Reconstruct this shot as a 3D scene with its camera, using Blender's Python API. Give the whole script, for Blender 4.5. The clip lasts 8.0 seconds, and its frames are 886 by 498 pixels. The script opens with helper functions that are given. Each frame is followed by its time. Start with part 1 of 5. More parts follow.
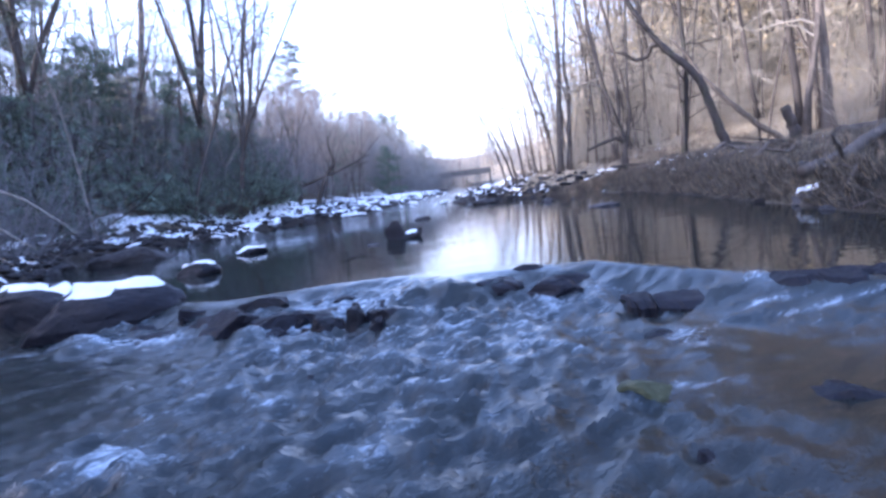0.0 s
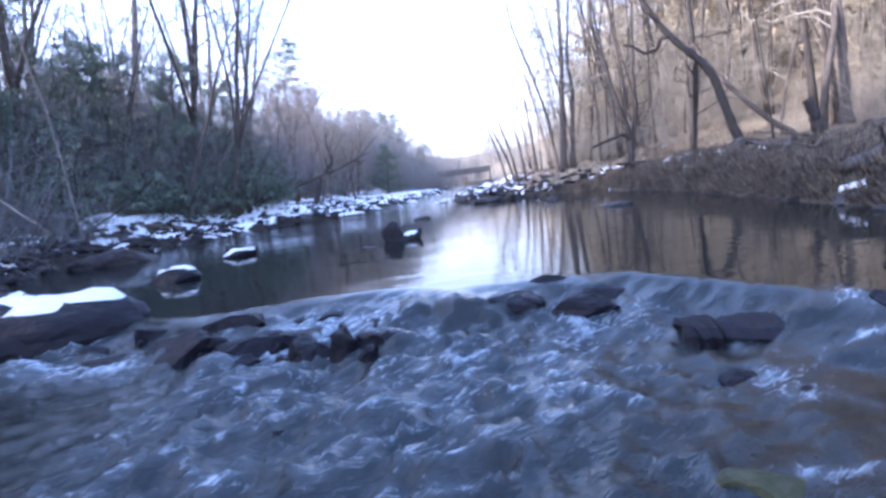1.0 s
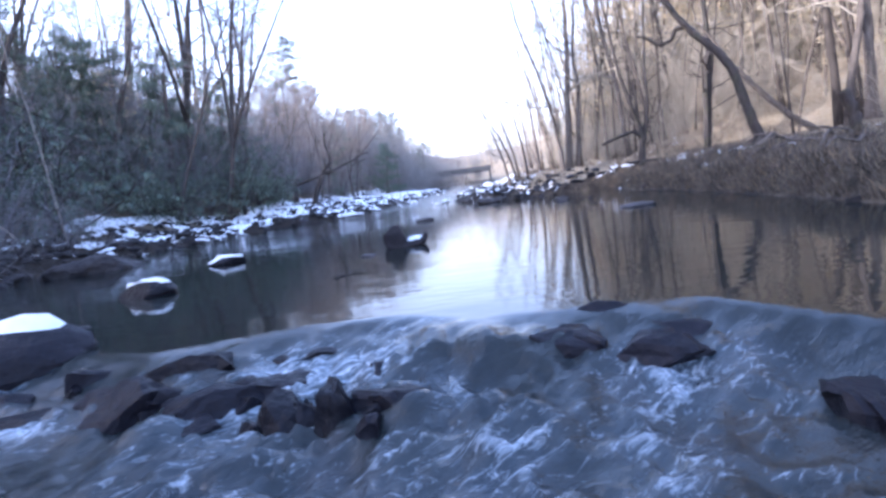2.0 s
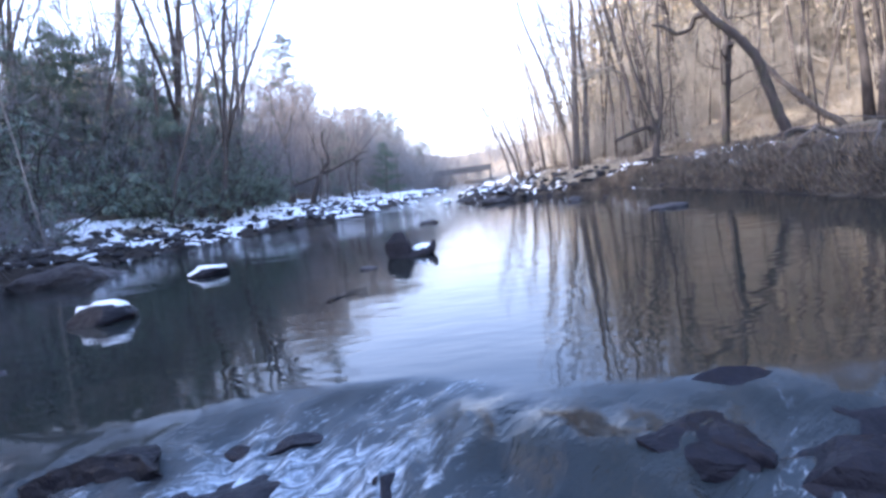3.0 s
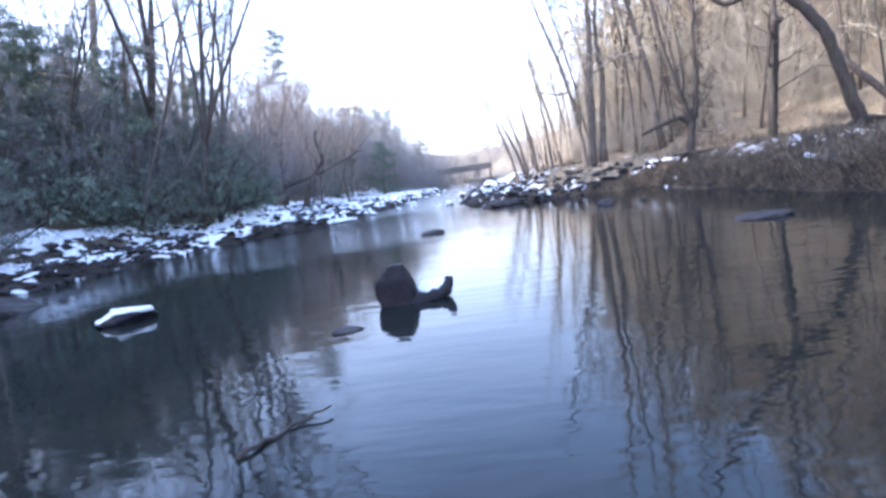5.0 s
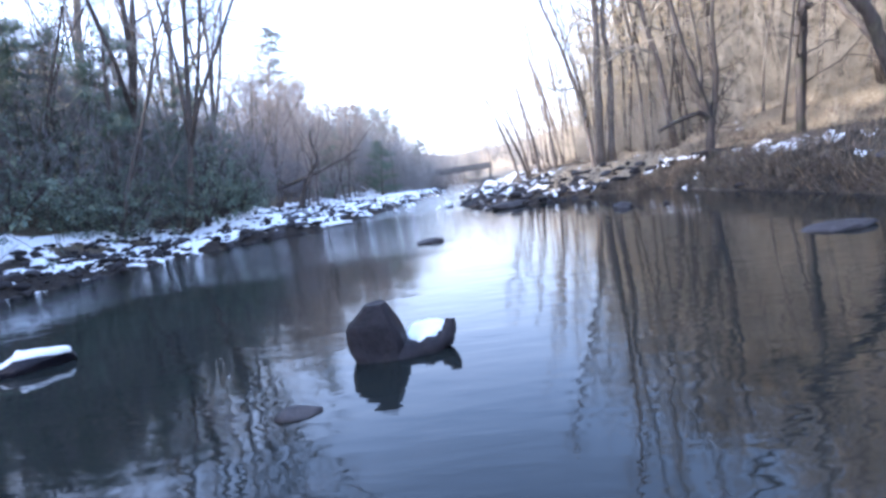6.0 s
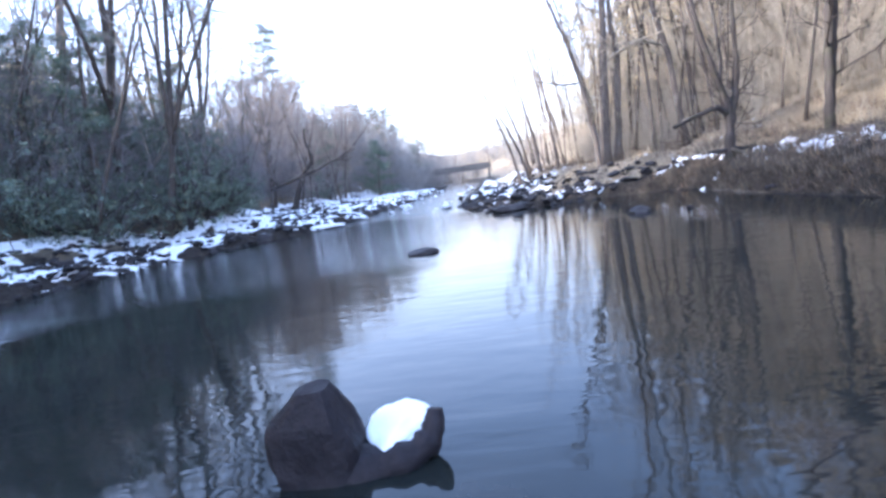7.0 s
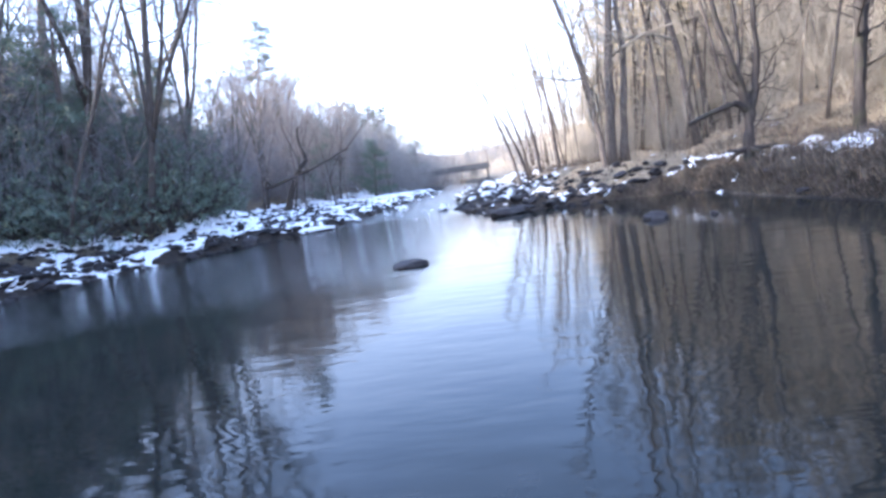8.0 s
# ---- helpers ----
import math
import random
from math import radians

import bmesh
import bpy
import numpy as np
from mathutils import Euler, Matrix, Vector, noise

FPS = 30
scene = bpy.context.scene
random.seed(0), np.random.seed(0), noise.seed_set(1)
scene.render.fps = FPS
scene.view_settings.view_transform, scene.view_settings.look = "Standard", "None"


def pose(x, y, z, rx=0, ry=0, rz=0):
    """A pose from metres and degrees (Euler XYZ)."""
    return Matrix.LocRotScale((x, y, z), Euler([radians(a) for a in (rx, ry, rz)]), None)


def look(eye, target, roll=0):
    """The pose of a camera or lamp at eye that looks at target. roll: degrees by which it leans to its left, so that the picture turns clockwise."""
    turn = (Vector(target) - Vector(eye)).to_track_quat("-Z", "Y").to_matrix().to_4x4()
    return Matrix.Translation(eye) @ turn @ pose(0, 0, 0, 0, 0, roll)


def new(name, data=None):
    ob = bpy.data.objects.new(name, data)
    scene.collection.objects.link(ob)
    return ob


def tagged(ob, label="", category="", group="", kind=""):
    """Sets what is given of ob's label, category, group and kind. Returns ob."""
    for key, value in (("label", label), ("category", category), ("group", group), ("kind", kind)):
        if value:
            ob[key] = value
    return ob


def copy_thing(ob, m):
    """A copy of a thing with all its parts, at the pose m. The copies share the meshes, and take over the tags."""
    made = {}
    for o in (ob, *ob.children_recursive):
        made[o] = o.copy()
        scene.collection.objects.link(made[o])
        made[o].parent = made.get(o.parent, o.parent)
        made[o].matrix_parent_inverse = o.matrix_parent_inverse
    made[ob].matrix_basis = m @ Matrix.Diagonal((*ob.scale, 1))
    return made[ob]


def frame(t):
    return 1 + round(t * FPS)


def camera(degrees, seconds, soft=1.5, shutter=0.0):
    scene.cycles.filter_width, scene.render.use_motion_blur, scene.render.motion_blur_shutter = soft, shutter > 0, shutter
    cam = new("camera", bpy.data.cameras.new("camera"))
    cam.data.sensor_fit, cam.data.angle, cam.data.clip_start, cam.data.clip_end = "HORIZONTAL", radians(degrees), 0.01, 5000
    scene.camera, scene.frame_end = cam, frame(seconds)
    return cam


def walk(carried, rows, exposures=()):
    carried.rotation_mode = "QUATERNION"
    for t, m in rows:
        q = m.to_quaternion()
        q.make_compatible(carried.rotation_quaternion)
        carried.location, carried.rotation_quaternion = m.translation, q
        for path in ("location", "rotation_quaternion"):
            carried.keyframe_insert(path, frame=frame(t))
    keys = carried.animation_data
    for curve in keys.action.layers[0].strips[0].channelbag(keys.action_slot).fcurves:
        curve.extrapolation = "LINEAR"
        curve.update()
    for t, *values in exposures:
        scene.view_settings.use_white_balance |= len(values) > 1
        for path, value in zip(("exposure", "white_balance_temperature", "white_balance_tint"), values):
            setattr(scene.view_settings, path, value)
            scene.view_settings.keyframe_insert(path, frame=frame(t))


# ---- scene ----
cam = camera(83.5, 8.0, soft=3.0)
PATH = [
    (0, (1.433, 0.482, 0.692), (1.246, 2.461, 0.470), -7.24),
    (0.5, (1.404, 0.779, 0.687), (1.219, 2.758, 0.463), -7.23),
    (1, (1.343, 1.118, 0.690), (1.158, 3.096, 0.463), -7.28),
    (1.5, (1.258, 1.497, 0.699), (1.074, 3.476, 0.471), -7.36),
    (3, (0.946, 2.854, 0.758), (0.765, 4.832, 0.527), -7.77),
    (3.5, (0.844, 3.368, 0.785), (0.665, 5.346, 0.552), -7.93),
    (4, (0.753, 3.906, 0.813), (0.575, 5.884, 0.580), -8.08),
    (4.5, (0.675, 4.464, 0.843), (0.498, 6.443, 0.608), -8.23),
    (6, (0.543, 6.199, 0.924), (0.369, 8.177, 0.688), -8.54),
    (6.5, (0.533, 6.775, 0.946), (0.362, 8.754, 0.709), -8.58),
    (7, (0.540, 7.339, 0.963), (0.370, 9.317, 0.726), -8.57),
    (7.5, (0.559, 7.880, 0.975), (0.391, 9.859, 0.738), -8.50),
    (8, (0.587, 8.392, 0.981), (0.423, 10.371, 0.744), -8.38),
]
walk(cam, [(t, look(eye, target, roll)) for t, eye, target, roll in PATH],
     [(0.0, 1.48, 5330, 25), (3.5, 1.64, 5650, 20), (8.0, 1.70, 5650, 17)])

# ---- light ----
SUN_EL, SUN_AZ = radians(24.0), radians(-104.0)     # azimuth from +y towards +x
sun_way = Vector((math.sin(SUN_AZ) * math.cos(SUN_EL), math.cos(SUN_AZ) * math.cos(SUN_EL), math.sin(SUN_EL)))
world = bpy.data.worlds.new("sky")
scene.world = world
world.use_nodes = True
wn = world.node_tree.nodes
sky = wn.new("ShaderNodeTexSky")
sky.sky_type, sky.sun_disc = "NISHITA", False
sky.sun_elevation, sky.sun_rotation = SUN_EL, SUN_AZ
sky.air_density, sky.dust_density, sky.ozone_density = 1.0, 4.0, 1.0
wn["Background"].inputs["Strength"].default_value = 0.15
veil = wn.new("ShaderNodeMix")          # thin even high cloud over the whole sky
veil.data_type, veil.blend_type = "RGBA", "ADD"
veil.inputs[0].default_value = 1.0
up = wn.new("ShaderNodeSeparateXYZ")
world.node_tree.links.new(wn.new("ShaderNodeTexCoord").outputs["Generated"], up.inputs[0])
thick = wn.new("ShaderNodeMapRange")    # thin cloud, thicker low down, thinning to blue overhead
thick.inputs["From Min"].default_value, thick.inputs["From Max"].default_value = 0.40, 0.85
thick.inputs["To Min"].default_value, thick.inputs["To Max"].default_value = 6.6, 2.8
world.node_tree.links.new(up.outputs[2], thick.inputs["Value"])
cloud = wn.new("ShaderNodeVectorMath")
cloud.operation = "SCALE"
tone = wn.new("ShaderNodeValToRGB")     # whiter low down, bluer overhead
for el, (at, tint) in zip(tone.color_ramp.elements, ((0.1, (0.66, 0.73, 0.86, 1)), (0.45, (0.43, 0.63, 1.0, 1)))):
    el.position, el.color = at, tint
world.node_tree.links.new(up.outputs[2], tone.inputs[0])
world.node_tree.links.new(tone.outputs[0], cloud.inputs[0])
world.node_tree.links.new(thick.outputs[0], cloud.inputs["Scale"])
world.node_tree.links.new(cloud.outputs[0], veil.inputs[7])
low = wn.new("ShaderNodeValToRGB")      # warm haze dulls the sky's rim
for el, (at, tint) in zip(low.color_ramp.elements, ((0.08, (1.0, 0.90, 0.77, 1)), (0.5, (1, 1, 1, 1)))):
    el.position, el.color = at, tint
world.node_tree.links.new(up.outputs[2], low.inputs[0])
dull = wn.new("ShaderNodeVectorMath")
dull.operation = "MULTIPLY"
world.node_tree.links.new(sky.outputs[0], dull.inputs[0])
world.node_tree.links.new(low.outputs[0], dull.inputs[1])
world.node_tree.links.new(dull.outputs[0], veil.inputs[6])
world.node_tree.links.new(veil.outputs[2], wn["Background"].inputs["Color"])
sun = new("sun", bpy.data.lights.new("sun", "SUN"))
sun.data.energy, sun.data.angle, sun.data.color = 5.0, radians(0.8), (1.0, 0.90, 0.73)
sun.matrix_world = look(sun_way * 200, (0, 0, 0))


# ---- materials ----
class Mat:
    """A node material with a Principled shader, built by short calls."""

    def __init__(self, name, rough=0.8, spec=0.4):
        self.m = bpy.data.materials.new(name)
        self.m.use_nodes = True
        self.nt = self.m.node_tree
        self.b = self.nt.nodes["Principled BSDF"]
        self.b.inputs["Roughness"].default_value = rough
        self.b.inputs["Specular IOR Level"].default_value = spec

    def n(self, kind, **values):
        node = self.nt.nodes.new(kind)
        for key, v in values.items():
            node.inputs[key].default_value = v
        return node

    def link(self, a, b):
        self.nt.links.new(a, b)

    def coord(self, which="Object", scale=(1, 1, 1)):
        c = self.n("ShaderNodeTexCoord")
        mp = self.n("ShaderNodeMapping", Scale=scale)
        self.link(c.outputs[which], mp.inputs["Vector"])
        return mp.outputs[0]

    def noise(self, vec, scale, detail=4.0, rough=0.55, dist=0.0):
        t = self.n("ShaderNodeTexNoise", Scale=scale, Detail=detail, Roughness=rough, Distortion=dist)
        self.link(vec, t.inputs["Vector"])
        return t.outputs["Fac"]

    def ramp(self, fac, stops):
        r = self.n("ShaderNodeValToRGB")
        e = r.color_ramp.elements
        while len(e) < len(stops):
            e.new(0.5)
        for el, (p, c) in zip(e, stops):
            el.position = p
            el.color = (*c, 1) if len(c) == 3 else c
        self.link(fac, r.inputs[0])
        return r.outputs[0]

    def mix(self, fac, a, b, blend="MIX"):
        x = self.nt.nodes.new("ShaderNodeMix")
        x.data_type, x.blend_type = "RGBA", blend
        for sock, v in ((x.inputs[0], fac), (x.inputs[6], a), (x.inputs[7], b)):
            if isinstance(v, (int, float)):
                sock.default_value = v
            elif isinstance(v, tuple):
                sock.default_value = (*v, 1)
            else:
                self.link(v, sock)
        return x.outputs[2]

    def math(self, op, a, b=0.0, clamp=False):
        x = self.nt.nodes.new("ShaderNodeMath")
        x.operation, x.use_clamp = op, clamp
        for sock, v in ((x.inputs[0], a), (x.inputs[1], b)):
            if isinstance(v, (int, float)):
                sock.default_value = v
            else:
                self.link(v, sock)
        return x.outputs[0]

    def bump(self, height, strength=0.4, dist=0.02):
        b = self.n("ShaderNodeBump", Strength=strength, Distance=dist)
        self.link(height, b.inputs["Height"])
        self.link(b.outputs[0], self.b.inputs["Normal"])

    def colour(self, c):
        if isinstance(c, tuple):
            self.b.inputs["Base Color"].default_value = (*c, 1)
        else:
            self.link(c, self.b.inputs["Base Color"])

    def rand(self):
        return self.n("ShaderNodeObjectInfo").outputs["Random"]


def bark_material(name, dark, mid, light, rough=0.85, moss=0.0):
    k = Mat(name, rough, 0.25)
    v = k.coord("Object", (1, 1, 0.16))
    f = k.noise(v, 16, 6, 0.65, 0.6)
    c = k.ramp(f, [(0.3, dark), (0.52, mid), (0.75, light)])
    big = k.noise(k.coord("Object", (1, 1, 0.4)), 1.1, 3)
    c = k.mix(k.ramp(big, [(0.35, (0, 0, 0)), (0.7, (0.7, 0.7, 0.7))]), c, mid)
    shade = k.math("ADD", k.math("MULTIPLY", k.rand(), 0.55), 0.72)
    c = k.mix(1.0, c, k.ramp(shade, [(0.0, (0, 0, 0)), (1.0, (1, 1, 1))]), "MULTIPLY")
    if moss:
        mk = k.ramp(k.noise(k.coord("Object"), 2.3, 4), [(0.5, (0, 0, 0)), (0.62, (moss, moss, moss))])
        c = k.mix(mk, c, (0.05, 0.06, 0.025))
    k.colour(c)
    k.bump(f, 0.7, 0.03)
    return k.m


bark = bark_material("bark_grey_brown", (0.06, 0.048, 0.042), (0.17, 0.14, 0.118), (0.29, 0.25, 0.215))
bark_wood = bark_material("bark_brown_grey", (0.035, 0.029, 0.026), (0.10, 0.083, 0.072), (0.19, 0.162, 0.142))
bark_dark = bark_material("bark_dark_wet", (0.025, 0.02, 0.02), (0.062, 0.052, 0.048), (0.12, 0.10, 0.092), 0.7, 0.25)
bark_pale = bark_material("bark_pale_smooth", (0.16, 0.13, 0.11), (0.30, 0.26, 0.22), (0.42, 0.38, 0.33))
twig_red = bark_material("twig_bark_red", (0.06, 0.046, 0.039), (0.14, 0.108, 0.092), (0.23, 0.18, 0.155))
# twig_mat darkened and greyed: the left bank's shade put into the colour
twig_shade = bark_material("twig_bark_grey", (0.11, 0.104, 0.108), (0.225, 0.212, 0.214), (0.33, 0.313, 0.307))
# paler copy for far brush: aerial haze put into the twig colour
twig_hazed = bark_material("twig_bark_far", (0.15, 0.142, 0.138), (0.29, 0.275, 0.265), (0.40, 0.38, 0.365))
# warm light copy for crowns: low sun and haze put into the colour
twig_sunlit = bark_material("twig_bark_warm", (0.16, 0.135, 0.122), (0.31, 0.268, 0.24), (0.43, 0.375, 0.335))
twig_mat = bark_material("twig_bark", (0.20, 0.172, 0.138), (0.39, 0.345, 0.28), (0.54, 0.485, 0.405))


def rock_material(name, dark, mid, light, rough, spec=0.12):
    k = Mat(name, rough, spec)
    v = k.coord("Object")
    a = k.noise(v, 2.2, 6, 0.6, 0.4)
    b = k.noise(v, 17, 5, 0.7)
    c = k.ramp(a, [(0.3, dark), (0.55, mid), (0.78, light)])
    c = k.mix(k.ramp(b, [(0.4, (0, 0, 0)), (0.75, (0.6, 0.6, 0.6))]), c, light)
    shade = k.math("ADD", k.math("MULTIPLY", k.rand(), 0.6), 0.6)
    c = k.mix(1.0, c, k.ramp(shade, [(0.0, (0, 0, 0)), (1.0, (1, 1, 1))]), "MULTIPLY")
    k.colour(c)
    k.bump(k.math("ADD", a, k.math("MULTIPLY", b, 0.35)), 0.8, 0.05)
    k.link(k.ramp(b, [(0.3, (rough * 0.6,) * 3), (0.7, (min(1, rough * 1.3),) * 3)]), k.b.inputs["Roughness"])
    return k.m


rock_wet = rock_material("rock_wet", (0.005, 0.005, 0.008), (0.011, 0.0105, 0.0155), (0.024, 0.022, 0.028), 0.42, 0.14)
rock_stump = rock_material("rock_stump", (0.013, 0.012, 0.015), (0.034, 0.030, 0.035), (0.074, 0.065, 0.07), 0.6)
rock_dry = rock_material("rock_dry", (0.04, 0.036, 0.036), (0.11, 0.10, 0.098), (0.22, 0.205, 0.195), 0.75)
rock_dark = rock_material("rock_dark", (0.02, 0.019, 0.022), (0.052, 0.047, 0.049), (0.11, 0.10, 0.10), 0.65)


def snow_material():
    k = Mat("snow", 0.55, 0.3)
    v = k.coord("Object")
    a = k.noise(v, 3.0, 5, 0.6)
    b = k.noise(v, 60, 3, 0.6)
    k.colour(k.ramp(a, [(0.25, (0.70, 0.73, 0.78)), (0.6, (0.86, 0.88, 0.90))]))
    k.bump(k.math("ADD", a, k.math("MULTIPLY", b, 0.12)), 0.5, 0.05)
    return k.m


snow = snow_material()


def ground_material():
    """Leaf litter and soil, stony near the stream."""
    k = Mat("leaf_litter", 0.95, 0.15)
    v = k.coord("Object")
    fine = k.noise(v, 14, 6, 0.75)
    mid = k.noise(v, 1.7, 5, 0.6)
    big = k.noise(v, 0.16, 4, 0.55)
    c = k.ramp(fine, [(0.28, (0.115, 0.088, 0.06)), (0.5, (0.40, 0.33, 0.235)), (0.72, (0.65, 0.56, 0.43))])
    c = k.mix(k.ramp(mid, [(0.35, (0, 0, 0)), (0.68, (0.6, 0.6, 0.6))]), c, (0.20, 0.155, 0.11))
    c = k.mix(k.ramp(big, [(0.42, (0, 0, 0)), (0.65, (0.45, 0.45, 0.45))]), c, (0.26, 0.21, 0.15))
    # darker by the shore mask: damp at the water, plus shade put into the colour
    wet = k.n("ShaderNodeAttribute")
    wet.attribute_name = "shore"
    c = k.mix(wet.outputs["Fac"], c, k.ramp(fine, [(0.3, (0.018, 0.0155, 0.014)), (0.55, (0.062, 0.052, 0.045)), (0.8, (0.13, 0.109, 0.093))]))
    k.colour(c)
    k.bump(k.math("ADD", fine, k.math("MULTIPLY", mid, 2.2)), 1.0, 0.13)
    return k.m


ground_mat = ground_material()


def turned(k, angle, scale):
    """Object coordinates turned about z, then scaled."""
    c = k.n("ShaderNodeTexCoord")
    a = k.n("ShaderNodeMapping", Rotation=(0, 0, angle))
    b = k.n("ShaderNodeMapping", Scale=scale)
    k.link(c.outputs["Object"], a.inputs["Vector"])
    k.link(a.outputs[0], b.inputs["Vector"])
    return b.outputs[0]


def water_material():
    k = Mat("stream_water", 0.02, 0.5)
    k.b.inputs["IOR"].default_value = 1.335
    v = k.coord("Object", (1, 1, 1))
    bed = k.noise(v, 1.6, 5, 0.6, 0.5)
    c = k.ramp(bed, [(0.3, (0.008, 0.011, 0.012)), (0.55, (0.014, 0.017, 0.016)), (0.78, (0.028, 0.025, 0.023))])
    foam = k.n("ShaderNodeAttribute")
    foam.attribute_name = "foam"
    lace = k.noise(turned(k, 0.9, (1.7, 0.55, 1)), 15, 8, 0.72, 0.9)
    f = k.math("SUBTRACT", k.math("ADD", lace, k.math("MULTIPLY", foam.outputs["Fac"], 0.40)), 0.63)
    f = k.math("MULTIPLY", k.math("MULTIPLY", f, 4.2, True), k.math("MULTIPLY", k.math("MULTIPLY", foam.outputs["Fac"], 6.0, True), 0.72))
    milky_sheen = k.math("MULTIPLY", foam.outputs["Fac"], 1.3, True)      # air bubbles under the surface, plus the sky's pale sheen put into the colour
    c = k.mix(k.math("MULTIPLY", milky_sheen, 0.45), c, (0.12, 0.165, 0.215))
    k.colour(k.mix(f, c, (0.50, 0.58, 0.67)))
    k.link(k.math("ADD", 0.045, k.math("MULTIPLY", f, 0.5)), k.b.inputs["Roughness"])
    small = k.noise(k.coord("Object", (0.55, 1.5, 1)), 5.5, 2, 0.5, 0.2)
    swell = k.noise(k.coord("Object", (0.5, 1.3, 1)), 0.9, 2, 0.5)
    chop = k.noise(turned(k, 0.9, (1.6, 0.6, 1)), 17, 4, 0.6, 0.3)
    rough = k.n("ShaderNodeAttribute")
    rough.attribute_name = "chop"
    h = k.math("ADD", k.math("MULTIPLY", small, 0.0026), k.math("MULTIPLY", swell, 0.009))
    fret = k.noise(turned(k, 0.9, (1.4, 0.8, 1)), 46, 3, 0.6, 0.4)
    chop = k.math("ADD", k.math("MULTIPLY", chop, 0.015), k.math("MULTIPLY", fret, 0.005))
    h = k.math("ADD", h, k.math("MULTIPLY", chop, rough.outputs["Fac"]))
    k.bump(h, 1.0, 1.0)
    return k.m


water_mat = water_material()


def leaf_material(name, dark, light, rough=0.5):
    k = Mat(name, rough, 0.4)
    isl = k.n("ShaderNodeNewGeometry").outputs["Random Per Island"]
    c = k.ramp(isl, [(0.0, dark), (0.7, light), (1.0, (light[0] * 1.5, light[1] * 1.25, light[2]))])
    g = k.noise(k.coord("Object"), 6, 3)
    c = k.mix(k.ramp(g, [(0.4, (0, 0, 0)), (0.7, (0.5, 0.5, 0.5))]), c, dark)
    k.colour(c)
    return k.m


laurel_leaf = leaf_material("laurel_leaf", (0.09, 0.125, 0.10), (0.175, 0.23, 0.175))
fir_leaf = leaf_material("fir_needles", (0.08, 0.115, 0.09), (0.155, 0.21, 0.155), 0.55)
pine_leaf = leaf_material("pine_needles", (0.055, 0.07, 0.055), (0.12, 0.135, 0.10), 0.6)
dry_leaf = leaf_material("dry_grass", (0.035, 0.03, 0.024), (0.21, 0.175, 0.135), 0.85)
beech_leaf = leaf_material("dry_beech_leaf", (0.30, 0.25, 0.16), (0.52, 0.45, 0.31), 0.7)
concrete = rock_material("weathered_concrete", (0.11, 0.108, 0.108), (0.18, 0.175, 0.172), (0.27, 0.263, 0.258), 0.85)

# ---- plan of the stream ----
LEFT_SHORE = [(-60, -7), (-4, -5), (1, -3.4), (4, -2.7), (6, -4.2), (8.5, -6.8), (12, -9.2), (18, -9.3), (22, -8.8), (25, -7.9), (28, -5.6),
              (33, -5.0), (40, -4.8), (60, -4.2), (100, -4.8), (140, -13), (600, -60)]
RIGHT_SHORE = [(-60, 8), (-4, 5.8), (2, 4.9), (5, 4.9), (8, 5.3), (12, 5.7), (18, 5.8), (20.8, 6.0), (21.8, 5.6), (22.6, 3.2), (23.2, 1.8), (24.5, 0.9), (29, -0.3),
               (40, 0.0), (60, 0.6), (100, 1.5), (140, -4), (600, -40)]
CREST = [(-9, 6.2), (-3.6, 5.6), (-1.8, 4.85), (-0.8, 4.6), (0.0, 4.85), (0.6, 4.85), (1.05, 4.6), (1.5, 4.6), (2.2, 4.6), (2.5, 4.2), (2.85, 3.7), (3.4, 3.2), (5, 2.6), (9, 2)]
LOW = -0.17


def along(table, v):
    a = np.array(table, float)
    return np.interp(v, a[:, 0], a[:, 1])


def smooth(v):
    v = np.clip(v, 0, 1)
    return v * v * (3 - 2 * v)


def band(d, a, b, soft):
    return smooth((d - a) / soft) * (1 - smooth((d - b) / soft))


def value_noise(x, y, seed=0):
    """Smooth noise of -1 to 1 on the plane, for arrays."""
    x, y = np.asarray(x, float), np.asarray(y, float)
    xi, yi = np.floor(x).astype(int), np.floor(y).astype(int)
    fx, fy = x - xi, y - yi
    fx, fy = fx * fx * (3 - 2 * fx), fy * fy * (3 - 2 * fy)

    def rnd(i, j):
        h = (i * 374761393 + j * 668265263 + seed * 974634777) & 0x7FFFFFFF
        h = ((h ^ (h >> 13)) * 1274126177) & 0x7FFFFFFF
        return ((h ^ (h >> 16)) & 0xFFFF) / 32767.5 - 1
    a = rnd(xi, yi) * (1 - fx) + rnd(xi + 1, yi) * fx
    b = rnd(xi, yi + 1) * (1 - fx) + rnd(xi + 1, yi + 1) * fx
    return a * (1 - fy) + b * fy


def fractal(x, y, octaves=4, seed=0):
    total, amp = 0, 1.0
    for i in range(octaves):
        total = total + amp * value_noise(x * 2 ** i, y * 2 ** i, seed + i)
        amp *= 0.5
    return total


def water_level(x, y):
    """Still level of the stream: pool at 0, lower below the rapids, rising far upstream."""
    s = along(CREST, x) - y
    return LOW * (1 - np.exp(-(np.clip(s, 0, 9) / 0.42) ** 1.5)) + np.clip(y - 26, 0, 200) * 0.016


def left_edge(y):
    """Width of the low shaded shore before the hillside."""
    return 3.0 + 7.5 * (smooth((y - 28) / 14) - smooth((y - 58) / 20))


